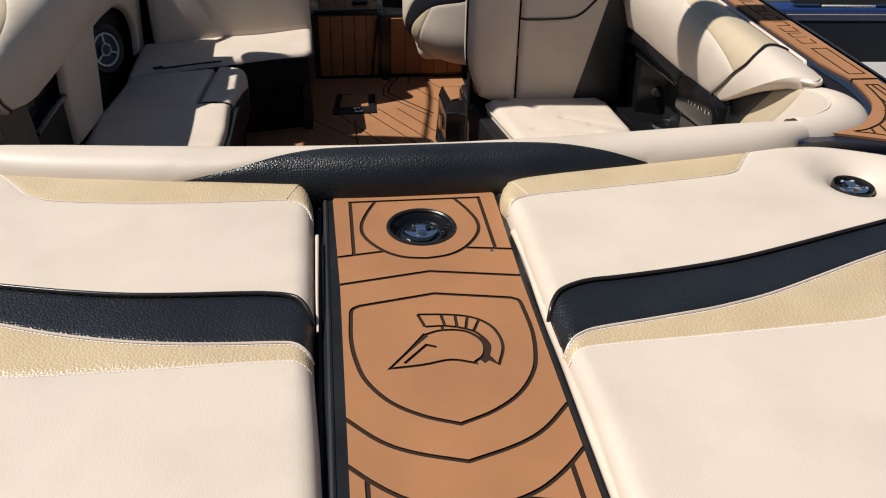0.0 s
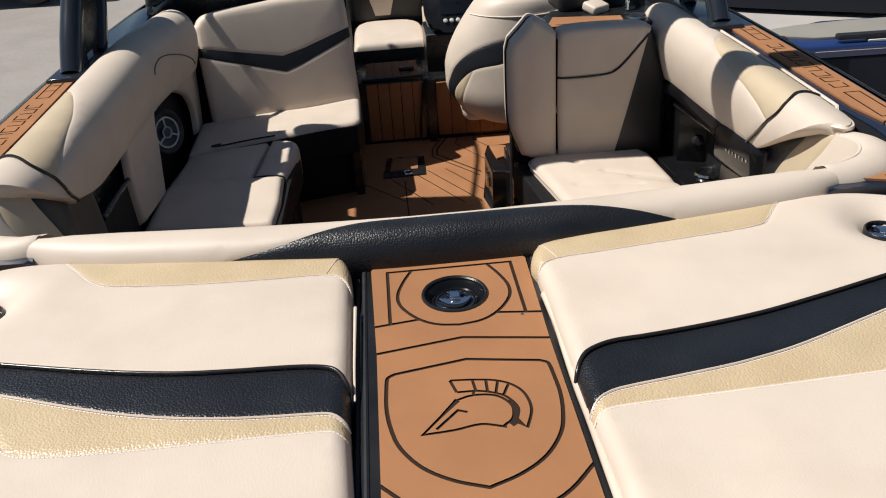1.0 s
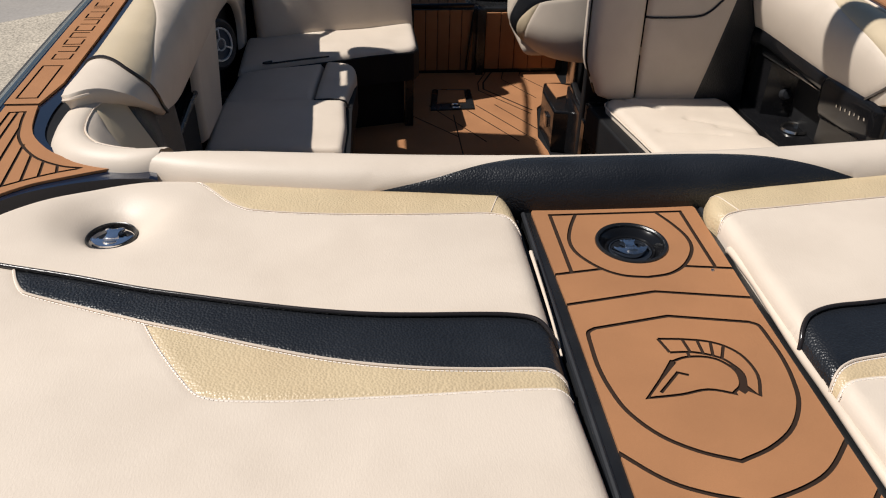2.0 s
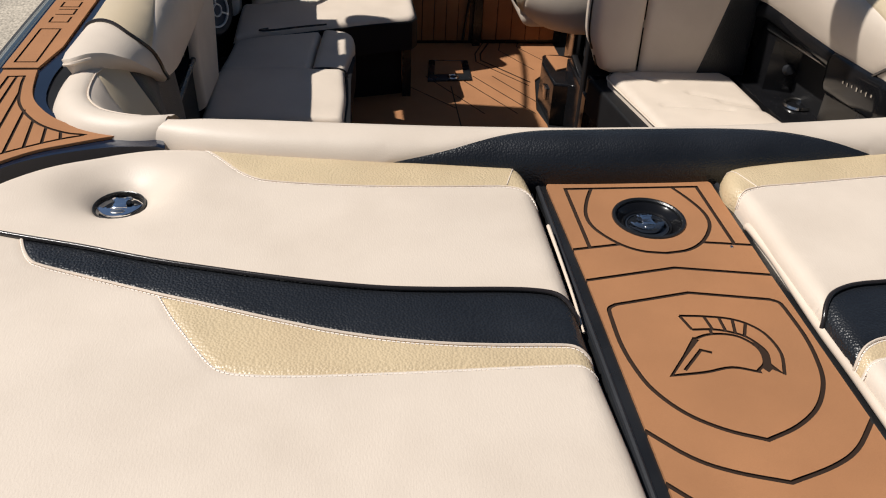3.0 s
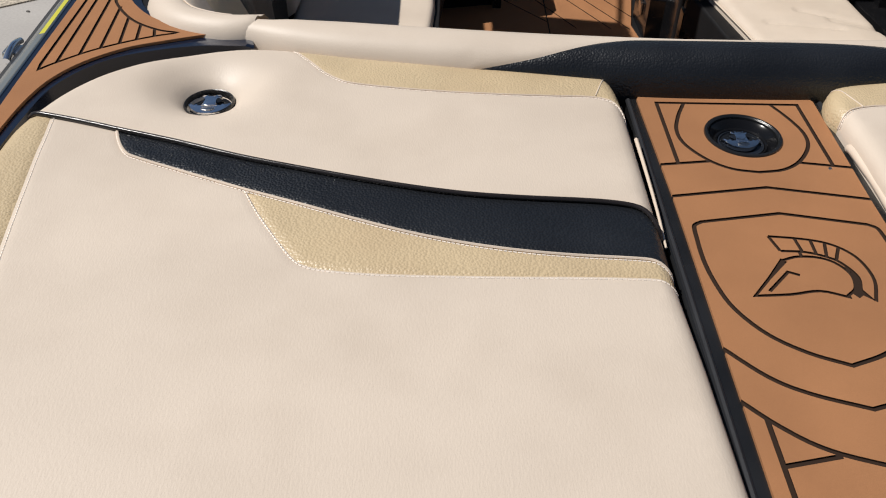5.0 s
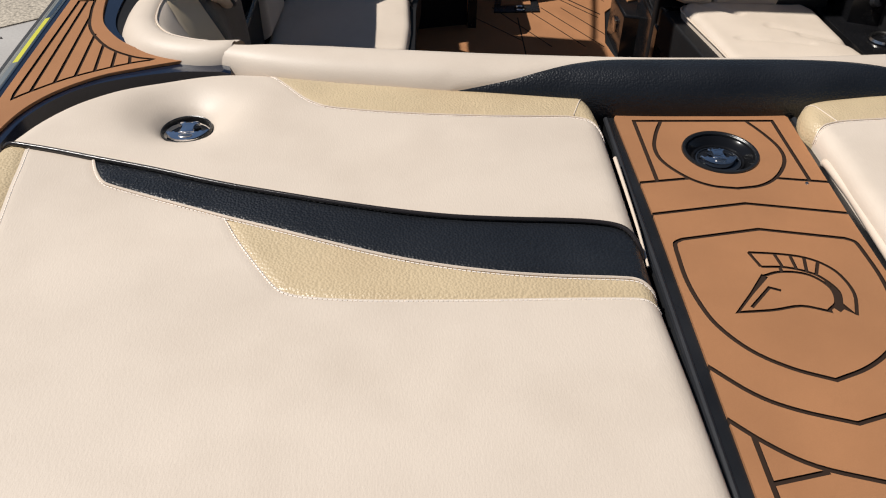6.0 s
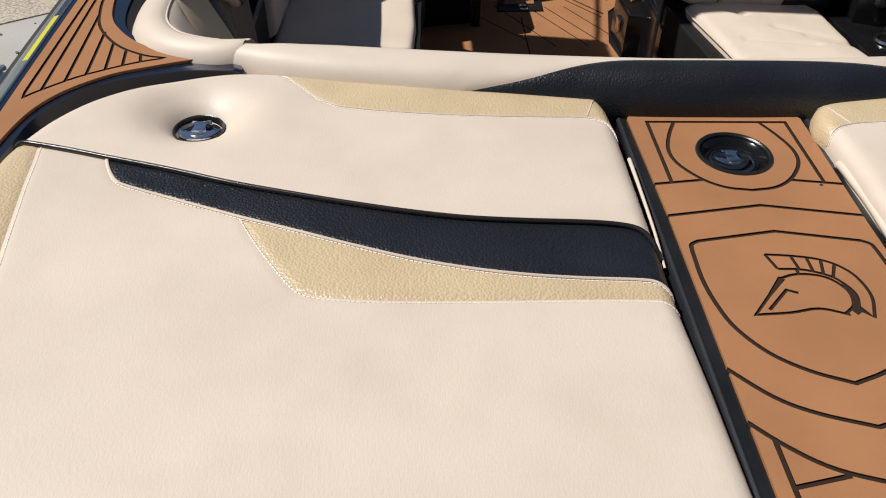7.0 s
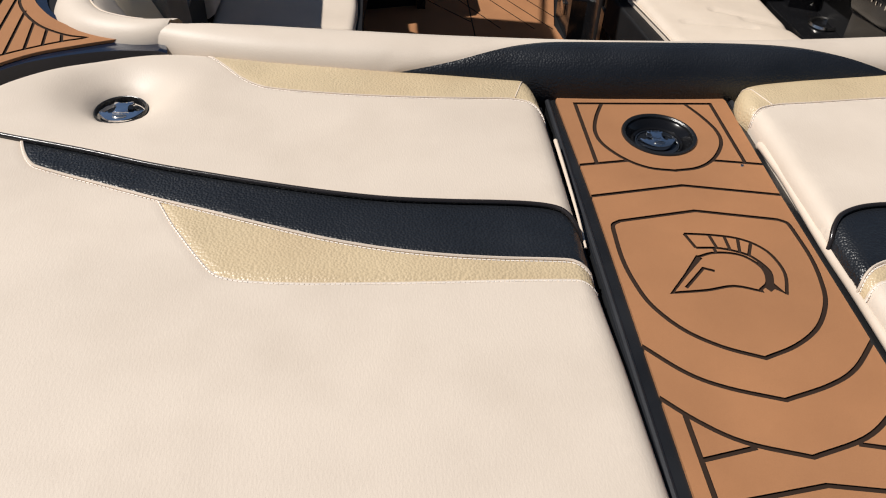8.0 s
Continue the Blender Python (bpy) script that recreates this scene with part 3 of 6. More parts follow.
hatch = thing("floor_hatch", "black-framed floor hatch with a tan foam lid", "hatch", (-0.05, 4.16, 0.68))
part("hatch_frame", slab([(-0.165, 4.03), (0.068, 4.04), (0.075, 4.29), (-0.135, 4.30)], 0.676, 0.690, 0.005), PLASTIC, hatch)
part("lid", slab([(-0.125, 4.10), (0.030, 4.105), (0.036, 4.265), (-0.105, 4.272)], 0.688, 0.696, 0.003), FOAM, hatch, "tan foam lid")
part("pull_ring", lathe([(0.018, 0), (0.024, 0.004), (0.030, 0.0), (0.018, 0.0)], 24, (-0.03, 4.068, 0.692)), STEEL, hatch, "steel pull ring")

# ---- walkway between the pads ----
walkway = thing("walkway_hatch", "tan foam walkway panel in a black frame with a crest design", "walkway", (0, 0.9, 1.55), kind="structure")
frame_me = finish(slab(joinlines([(-0.200, -0.1), (0.200, -0.1), (0.198, 1.30), (0.190, 1.478), (0.182, 1.492), (-0.182, 1.492), (-0.190, 1.478), (-0.198, 1.30)]), 1.50, 1.5965, 0.010), [PLASTIC, MATTE])
frame_me = carve(frame_me, slab([(0.002 + 0.066 * math.cos(q), 1.347 + 0.066 * math.sin(q)) for q in np.linspace(0, 2 * math.pi, 49)[:-1]], 1.55, 1.62), 1)
walkway_frame = new("walkway_frame", frame_me)
walkway_frame.parent = walkway
walkway_frame.matrix_parent_inverse = Matrix.Translation(-walkway.location)
tagged(walkway_frame, "black moulded frame")
tread = np.array([(-0.168, -0.08), (0.168, -0.08), (0.166, 0.7), (0.166, 1.15), (0.173, 1.472), (0.168, 1.482), (-0.168, 1.482), (-0.173, 1.472), (-0.166, 1.15), (-0.166, 0.7)])


def both(line):
    """A line to the middle, carried on by its mirror image."""
    line = np.array(line, float)
    return np.vstack([line, (line * [-1, 1])[::-1][1:] if abs(line[-1][0]) < 1e-6 else (line * [-1, 1])[::-1]])


ring = smooth([(-0.084, 1.459), (-0.105, 1.41), (-0.118, 1.36), (-0.112, 1.315), (-0.082, 1.268), (-0.045, 1.241), (0, 1.232)], 5)
shield_top = both(joinlines(smooth([(-0.150, 1.066), (-0.147, 1.083), (-0.134, 1.092)], 4), [(0, 1.117)]))
shield_low = both(smooth([(-0.150, 1.066), (-0.152, 1.0), (-0.146, 0.945), (-0.132, 0.895), (-0.099, 0.846), (-0.053, 0.812), (0, 0.790)], 5))
shield = joinlines(shield_top, shield_low[::-1])
shield = np.vstack([shield, shield[:1]])
arc2 = both(smooth([(-0.172, 0.822), (-0.12, 0.768), (-0.071, 0.740), (0, 0.717)], 5))
arc3 = both(smooth([(-0.176, 0.735), (-0.128, 0.687), (-0.078, 0.653), (0, 0.628)], 5))
cuts = [both(ring), np.array([(-0.137, 1.257), (-0.137, 1.459), (0.137, 1.459), (0.137, 1.257)]),
        np.array([(-0.18, 1.249), (-0.0785, 1.2632)]), np.array([(0.0785, 1.2632), (0.18, 1.249)]),
        both([(-0.18, 1.157), (0, 1.188)]), shield, arc2, arc3,
        np.array([(-0.142, 0.702), (-0.142, -0.1)]), np.array([(0.142, 0.702), (0.142, -0.1)]),
        np.array([(-0.142, 0.629), (-0.066, 0.645)]), np.array([(0.142, 0.629), (0.066, 0.645)]), both([(-0.142, 0.566), (0, 0.588)])]
cuts = [(c, 0.0074) for c in cuts]
# helmet crest, plain outline
helm = [np.vstack([smooth([(-0.094, 0.922), (-0.028, 1.002)], 2), smooth([(-0.028, 1.002), (-0.005, 1.010), (0.025, 1.009), (0.048, 0.998), (0.064, 0.972), (0.060, 0.942), (0.044, 0.926)], 4), smooth([(0.044, 0.922), (0.005, 0.934), (-0.04, 0.926), (-0.094, 0.922)], 4)]),
        np.array([(-0.070, 0.932), (-0.030, 0.975), (-0.014, 0.968)]),
        smooth([(-0.036, 1.058), (0.007, 1.054), (0.045, 1.046), (0.072, 1.030), (0.090, 1.003), (0.095, 0.96), (0.080, 0.914)], 4),
        smooth([(-0.027, 1.023), (0.012, 1.021), (0.046, 1.008), (0.062, 0.992), (0.073, 0.965), (0.066, 0.936)], 4),
        np.array([(-0.036, 1.058), (-0.027, 1.023)])] + [np.array([a, b]) for a, b in (((0.004, 1.054), (0.007, 1.021)), ((0.028, 1.051), (0.027, 1.016)), ((0.049, 1.046), (0.041, 1.011)), ((0.068, 1.036), (0.053, 1.003)), ((0.002, 1.022), (0.002, 1.009)))]
cuts += [(c, 0.0056) for c in helm]
flare = [np.array([(0.060, 0.992), (0.071, 0.968), (0.069, 0.940), (0.082, 0.912), (0.066, 0.926), (0.058, 0.920), (0.050, 0.932), (0.060, 0.945), (0.064, 0.968)])]
foam_sheet("tread", tread, 1.5945, 1.6015, cuts, walkway, "tan foam with dark grooves", solids=flare, holes=[(0.002, 1.347, 0.067)])
for side in (-1, 1):
    part("frame_lip", tube([(side * 0.1885, y, 1.5955) for y in np.linspace(-0.1, 1.475, 30)], 0.0055, 8), RUBBER, walkway, "raised black lip")
    part("edge_seal", tube([(side * 0.2035, y, 1.580) for y in np.linspace(-0.1, 1.47, 30)], 0.006, 6), RUBBER, walkway, "black rubber edge seal")


def popup_cleat(x, y, z, r, tilt, label, bowl_deep=0.02, wide=False):
    c = thing("cleat_light", label, "deck fitting", (x, y, z))
    m = Matrix.Translation((x, y, z)) @ tilt
    if wide:
        rim = [(r * 0.86, -0.010), (r * 0.88, 0.001), (r * 0.92, 0.0035), (r * 0.98, 0.003), (r, 0.0), (r, -0.010)]
        s = r * 0.52
        part("funnel", lathe([(r * 0.60, -bowl_deep), (r * 0.615, -bowl_deep + 0.004), (r * 0.66, -bowl_deep + 0.006), (r * 0.70, -bowl_deep + 0.003), (r * 0.78, -0.008), (r * 0.86, -0.003), (r * 0.88, -0.004)], 48, m=m), GLOSS, c, "glossy stepped funnel")
        part("inner_ring", lathe([(r * 0.54, -bowl_deep), (r * 0.555, -bowl_deep + 0.0035), (r * 0.585, -bowl_deep + 0.0035), (r * 0.60, -bowl_deep)], 40, m=m), TOWER, c, "dark polished ring")
    else:
        rim = [(r * 0.87, -bowl_deep), (r * 0.89, -0.002), (r * 0.92, 0.0025), (r * 0.96, 0.0035), (r * 0.99, 0.002), (r, -0.001), (r, -0.018)]
        s = r * 0.90
    part("bezel", lathe(rim, 48, m=m), PLASTIC, c, "black bezel")
    part("bowl", lathe([(0.0001, -bowl_deep), (s * 0.7, -bowl_deep), (s * 1.04, -bowl_deep + 0.001)], 40, m=m), SCREEN, c, "dark glossy bowl")
    low = smooth([(-0.96, 0.16), (-0.80, -0.22), (-0.45, -0.58), (0.0, -0.70), (0.45, -0.58), (0.80, -0.22), (0.96, 0.16)], 5)
    high = smooth([(0.96, 0.16), (0.62, -0.06), (0.34, -0.05), (0.0, 0.02), (-0.34, -0.05), (-0.62, -0.06), (-0.96, 0.16)], 5)
    top = -bowl_deep + 0.010
    part("wing", moved(slab(joinlines(low, high) * s, top - 0.008, top, 0.0040), m), CHROME, c, "chrome wing")
    post = joinlines([(-0.34, -0.12)], smooth([(-0.30, 0.05), (-0.20, 0.20), (-0.22, 0.36), (-0.40, 0.52), (-0.43, 0.66), (-0.30, 0.72), (-0.20, 0.60), (0.0, 0.54), (0.20, 0.60), (0.30, 0.72), (0.43, 0.66), (0.40, 0.52), (0.22, 0.36), (0.20, 0.20), (0.30, 0.05)], 3), [(0.34, -0.12)])
    stem = part("stem", moved(slab(post * s, top - 0.007, top + 0.0025, 0.002), m), CHROME, c, "chrome stem with two lugs")
    part("nameplate", moved(slab([(s * 0.30 * math.cos(a), -s * 0.36 + s * 0.15 * math.sin(a)) for a in np.linspace(0, 6.28, 18)[:-1]], top - 0.002, top + 0.0015, 0.0008), m), STEEL, stem, "small oval plate")
    return c


popup_cleat(0.002, 1.347, 1.602, 0.071, Matrix.Identity(4), "chrome pop-up fitting in a stepped black bezel on the walkway", 0.020, True)

# ---- sun pads ----
def pad_lines(inner_x, lower_in, corner, front, outer, piping, black_low, black_low2, gold_low, front_gold, side_gold, knob):
    """The seams and edges of one sun pad cover, as soft curves."""
    c = {"x": inner_x, "lower_in": lower_in, "knob": np.array(knob)}
    c["inner"] = np.vstack([lower_in, [(inner_x, 1.365)], smooth(corner, 3)])
    for key, pts, n in (("front", front, 5), ("outer", outer, 5), ("piping", piping, 6), ("black_low", black_low, 5), ("black_low2", black_low2, 5),
                        ("gold_low", gold_low, 5), ("front_gold", front_gold, 5), ("side_gold", side_gold, 5)):
        c[key] = smooth(pts, n)
    return c


PORT = pad_lines(
    -0.213, [(-0.190, 0.0), (-0.198, 0.52), (-0.205, 0.76), (-0.213, 0.914)], [(-0.213, 1.400), (-0.217, 1.455), (-0.227, 1.492), (-0.240, 1.505)],
    [(-0.240, 1.505), (-0.390, 1.519), (-0.501, 1.523), (-0.612, 1.532), (-0.724, 1.541), (-0.852, 1.555), (-0.928, 1.555), (-0.985, 1.544), (-1.037, 1.526), (-1.108, 1.493), (-1.157, 1.459), (-1.200, 1.416), (-1.236, 1.360), (-1.258, 1.305), (-1.268, 1.276)],
    [(-1.268, 1.276), (-1.279, 1.218), (-1.281, 1.096), (-1.277, 0.983), (-1.266, 0.80), (-1.24, 0.45), (-1.20, 0.0)],
    [(-1.268, 1.276), (-1.238, 1.270), (-1.191, 1.260), (-1.140, 1.247), (-1.101, 1.236), (-1.037, 1.219), (-0.984, 1.204), (-0.884, 1.172), (-0.788, 1.147), (-0.693, 1.124), (-0.602, 1.105), (-0.512, 1.092), (-0.422, 1.088), (-0.333, 1.088), (-0.285, 1.086), (-0.250, 1.079), (-0.229, 1.063), (-0.213, 1.035)],
    [(-1.101, 1.236), (-1.087, 1.202), (-1.070, 1.175), (-1.049, 1.161), (-0.968, 1.129), (-0.859, 1.087)],
    [(-0.859, 1.087), (-0.777, 1.058), (-0.687, 1.025), (-0.600, 0.996), (-0.516, 0.976), (-0.432, 0.964), (-0.350, 0.959), (-0.267, 0.958), (-0.240, 0.954), (-0.213, 0.938)],
    [(-0.859, 1.087), (-0.836, 1.043), (-0.812, 1.003), (-0.784, 0.960), (-0.762, 0.930), (-0.743, 0.917), (-0.710, 0.910), (-0.638, 0.906), (-0.518, 0.908), (-0.437, 0.911), (-0.356, 0.915), (-0.274, 0.918), (-0.238, 0.917), (-0.213, 0.906)],
    [(-0.852, 1.555), (-0.837, 1.532), (-0.810, 1.501), (-0.779, 1.463), (-0.752, 1.440), (-0.724, 1.427), (-0.652, 1.417), (-0.557, 1.411), (-0.450, 1.410), (-0.344, 1.413), (-0.280, 1.416), (-0.245, 1.408), (-0.224, 1.390), (-0.213, 1.365)],
    [(-1.222, 1.267), (-1.214, 1.210), (-1.209, 1.163), (-1.198, 1.086), (-1.179, 0.961), (-1.158, 0.842), (-1.133, 0.740), (-1.126, 0.70), (-1.135, 0.660), (-1.18, 0.625), (-1.254, 0.61)],
    (-0.987, 1.394))
STARBOARD = pad_lines(
    -0.182, [(-0.176, 0.0), (-0.180, 0.50), (-0.186, 0.76), (-0.182, 0.886)], [(-0.175, 1.400), (-0.179, 1.432), (-0.190, 1.464), (-0.207, 1.484)],
    [(-0.207, 1.484), (-0.244, 1.496), (-0.336, 1.511), (-0.471, 1.532), (-0.612, 1.553), (-0.789, 1.571), (-0.910, 1.579), (-0.975, 1.572), (-1.035, 1.552), (-1.105, 1.515), (-1.175, 1.465), (-1.236, 1.403), (-1.266, 1.336)],
    [(-1.266, 1.336), (-1.282, 1.2), (-1.287, 1.09), (-1.282, 1.0), (-1.268, 0.80), (-1.24, 0.45), (-1.20, 0.0)],
    [(-1.266, 1.336), (-1.234, 1.327), (-1.165, 1.305), (-1.100, 1.284), (-1.047, 1.267), (-0.930, 1.223), (-0.823, 1.191), (-0.683, 1.148), (-0.556, 1.113), (-0.438, 1.092), (-0.330, 1.080), (-0.278, 1.077), (-0.245, 1.070), (-0.215, 1.055), (-0.195, 1.033), (-0.182, 1.006)],
    [(-1.100, 1.284), (-1.092, 1.258), (-1.072, 1.213), (-0.982, 1.169), (-0.867, 1.119)],
    [(-0.867, 1.119), (-0.793, 1.092), (-0.688, 1.050), (-0.620, 1.023), (-0.557, 1.001), (-0.499, 0.986), (-0.443, 0.974), (-0.339, 0.959), (-0.249, 0.947), (-0.218, 0.937), (-0.196, 0.922), (-0.182, 0.905)],
    [(-0.867, 1.119), (-0.840, 1.070), (-0.813, 1.024), (-0.776, 0.962), (-0.757, 0.938), (-0.734, 0.928), (-0.694, 0.923), (-0.567, 0.918), (-0.467, 0.914), (-0.370, 0.911), (-0.274, 0.909), (-0.228, 0.907), (-0.199, 0.900), (-0.182, 0.886)],
    [(-0.789, 1.571), (-0.779, 1.548), (-0.752, 1.512), (-0.724, 1.473), (-0.702, 1.453), (-0.650, 1.441), (-0.568, 1.431), (-0.438, 1.418), (-0.311, 1.405), (-0.249, 1.400), (-0.212, 1.390), (-0.191, 1.377), (-0.182, 1.365)],
    [(-1.234, 1.327), (-1.220, 1.164), (-1.181, 0.947), (-1.150, 0.787), (-1.140, 0.70), (-1.150, 0.65), (-1.19, 0.615), (-1.256, 0.60)],
    (-0.977, 1.419))


def sun_pad(side, name, label):
    c = PORT if side > 0 else STARBOARD
    x, piping, fgold, black_low, black_low2, gold_low = c["x"], c["piping"], c["front_gold"], c["black_low"], c["black_low2"], c["gold_low"]
    pad = thing(name, label, "sun pad", (side * -0.75, 0.8, 1.55), "sun pads")
    fr = flat_frame(1.6355, 1) if side > 0 else flat_frame(1.637, -1)
    rise = 0.036 if side > 0 else 0.012
    outline = joinlines(c["inner"], c["front"], c["outer"])

    def crown(uv):
        d = np.hypot(*(uv - c["knob"]).T)
        z = rise * np.clip((-uv[:, 0] - 0.2) / 1.05, 0, 1) - 0.028 * np.exp(-(np.maximum(d - 0.044, 0) / 0.050) ** 2) - 0.040 * np.exp(-(d / 0.046) ** 4)
        return z + 0.0025 * np.sin(uv[:, 0] * 5.1 + 0.5) * np.sin(uv[:, 1] * 4.3)
    split, tip, last = fgold[0][0], black_low[0], c["side_gold"][-1]
    front_w = np.array([p for p in c["front"] if p[0] <= split + 1e-4])
    front_e = np.array([p for p in c["front"] if p[0] >= split - 1e-4])
    pip_w = np.array([p for p in piping if p[0] <= tip[0] + 1e-4])
    pip_e = np.array([p for p in piping if p[0] >= tip[0] - 1e-4])
    out_low = np.array([p for p in c["outer"] if p[1] <= last[1]])
    out_up = np.array([p for p in c["outer"] if p[1] > last[1]])
    corner = np.array([p for p in c["inner"] if p[1] > 1.3649])
    panels = [
        ("front_panel", joinlines(fgold[::-1], front_w, piping, [(x, 1.365)]), CREAM, ""),
        ("front_band", joinlines(fgold, corner, front_e), GOLD, "gold pebbled vinyl band"),
        ("black_band", joinlines(pip_e, black_low2[::-1], black_low[::-1]), BLACK, "black pebbled vinyl band"),
        ("gold_insert", joinlines(black_low2, gold_low[::-1]), GOLD, "gold pebbled vinyl insert"),
        ("side_band", joinlines(c["side_gold"], out_up[::-1]), GOLD, "gold pebbled vinyl side band"),
        ("main_panel", joinlines(c["lower_in"], gold_low[::-1], black_low[::-1], pip_w[::-1][:-1], c["side_gold"], out_low), CREAM, "")]
    top = cushion(pad, fr, outline, panels, 0.0, 0.030, -0.085, 0.015, extra=crown)
    edge = np.vstack([black_low, black_low2[1:]])
    part("piping", tube(on(fr, top, piping, 0.0022), 0.0042, 10), PIPE, pad, "black piping")
    part("gold_welt", tube(on(fr, top, edge, -0.0004), 0.0024, 6), PIPE_CREAM, PANEL["black_band"], "cream welt")
    part("corner_seam", tube(on(fr, top, dense(np.array([corner[-2], corner[-2] + [-0.010, -0.025], corner[-2] + [-0.030, -0.082]]), 0.006, False), 0.0002), 0.0013, 6), PIPE_CREAM, PANEL["front_band"], "gold corner seam")
    part("front_welt", tube(on(fr, top, fgold, -0.0008), 0.0015, 6), PIPE_CREAM, PANEL["front_band"], "cream welt")
    stitches(PANEL["gold_insert"], fr, top, gold_low + [0, -0.0055])
    stitches(PANEL["front_band"], fr, top, fgold + [0, -0.0055])
    stitches(PANEL["black_band"], fr, top, edge + [0, -0.005])
    stitches(PANEL["side_band"], fr, top, c["side_gold"] + [0.007, 0])
    return pad


sun_pad(1, "sun_pad", "cream vinyl sun pad with black and gold bands and black piping")
sun_pad(-1, "sun_pad", "cream vinyl sun pad with black and gold bands and black piping")
for side in (1, -1):
    tip = Matrix.Rotation(radians(-2 * side), 4, "Y") @ Matrix.Rotation(radians(0.5), 4, "X")
    at = (PORT if side > 0 else STARBOARD)["knob"]
    popup_cleat(side * at[0], at[1], 1.6225 if side > 0 else 1.6135, 0.0475 if side > 0 else 0.0460, tip, "chrome pop-up fitting sunk in a dimple of the cream sun pad", 0.012)

flange = thing("pad_flange", "thin white plastic flange standing beside the walkway", "trim", (-0.209, 1.2, 1.6))
part("strip", tube(smooth([(-0.2055, 1.305, 1.617), (-0.2060, 1.21, 1.618), (-0.2065, 1.10, 1.616), (-0.2060, 1.02, 1.606)], 4), 0.0032, 8, taper=lambda t: 1.15 - 0.55 * t), PIPE_CREAM, flange)
flange2 = thing("pad_flange", "long cream vinyl flange hanging down beside the walkway", "trim", (0.209, 0.8, 1.6))
wave = [(1.312, 0.1868, 1.596), (1.300, 0.1858, 1.605), (1.24, 0.1872, 1.6065), (1.19, 0.1888, 1.606), (1.10, 0.1866, 1.605), (1.0, 0.1852, 1.604), (0.9, 0.1862, 1.605), (0.7, 0.1858, 1.604), (0.4, 0.1855, 1.604), (-0.05, 0.186, 1.604)]
part("strip", tube(smooth([(x, y, z) for y, x, z in wave], 5), 0.0088, 10, taper=lambda t: min(1.0, 0.45 + 14 * t)), PIPE_CREAM, flange2)
screw = thing("screw", "tiny steel screw head lying on the tan foam", "screw", (0.128, 1.246, 1.602))
part("head", lathe([(0.0001, 0.0022), (0.0030, 0.0018), (0.0036, 0.0)], 12, (0.128, 1.246, 1.6014)), STEEL, screw)

# ---- stern bolster ----
bolster = thing("stern_bolster", "long cream vinyl stern bolster with a black middle section", "bolster", (0, 1.56, 1.56))


def bolster_frame(path):
    """u along the path, v over the roll from its aft foot to its fore foot."""
    pts = smooth(path, 10)
    s = np.concatenate([[0], np.cumsum(np.hypot(*np.diff(pts[:, :2], axis=0).T))])
    roll_in = smooth([(-0.078, -0.075), (-0.080, -0.03), (-0.072, 0.015), (-0.048, 0.044), (-0.012, 0.054), (0.024, 0.048), (0.052, 0.024), (0.063, -0.01), (0.064, -0.075)], 6)
    rs = np.concatenate([[0], np.cumsum(np.hypot(*np.diff(roll_in, axis=0).T))])

    def f(uv, h):
        x, y, wd = (np.interp(uv[:, 0], s, pts[:, i]) for i in range(3))
        e = 0.01
        tx = np.interp(uv[:, 0] + e, s, pts[:, 0]) - np.interp(uv[:, 0] - e, s, pts[:, 0])
        ty = np.interp(uv[:, 0] + e, s, pts[:, 1]) - np.interp(uv[:, 0] - e, s, pts[:, 1])
        l = np.maximum(np.hypot(tx, ty), 1e-9)
        nx, ny = -ty / l, tx / l
        a, b = np.interp(uv[:, 1], rs, roll_in[:, 0]), np.interp(uv[:, 1], rs, roll_in[:, 1])
        da = np.interp(uv[:, 1] + 0.004, rs, roll_in[:, 0]) - np.interp(uv[:, 1] - 0.004, rs, roll_in[:, 0])
        db = np.interp(uv[:, 1] + 0.004, rs, roll_in[:, 1]) - np.interp(uv[:, 1] - 0.004, rs, roll_in[:, 1])
        ll = np.maximum(np.hypot(da, db), 1e-9)
        a = np.where(a > 0, a * (0.35 + 0.65 * np.clip((wd - 0.70) / 0.25, 0, 1)), a * wd) - db / ll * h
        b = b + da / ll * h - 0.0055 * np.clip((0.84 - wd) / 0.30, 0, 1)
        return np.stack([x + nx * a, y + ny * a, 1.628 + b], 1)
    f.length, f.roll = s[-1], rs[-1]
    return f


bf = bolster_frame([(-0.995, 1.646, 0.50), (-0.93, 1.631, 0.62), (-0.85, 1.619, 0.84), (-0.7, 1.600, 0.97), (-0.4, 1.572, 1.0), (-0.15, 1.558, 1.0), (0, 1.556, 1.0), (0.15, 1.558, 1.0), (0.4, 1.572, 1.0), (0.7, 1.600, 0.97), (0.85, 1.619, 0.84), (0.93, 1.631, 0.62), (0.995, 1.646, 0.50)])
L, R = bf.length, bf.roll
mid = L / 2
crest = 0.5 * R
lens_top = smooth([(mid - 0.487, 0.086), (mid - 0.36, 0.120), (mid - 0.24, 0.166), (mid - 0.15, 0.188), (mid, 0.194), (mid + 0.15, 0.190), (mid + 0.30, 0.168), (mid + 0.42, 0.130), (mid + 0.525, 0.090)], 6)
low_l, low_r = [(mid - 0.487, 0.086), (mid - 0.44, 0.0)], [(mid + 0.44, 0.0), (mid + 0.525, 0.090)]
whole = np.array([(0, 0), (L, 0), (L, R), (0, R)])
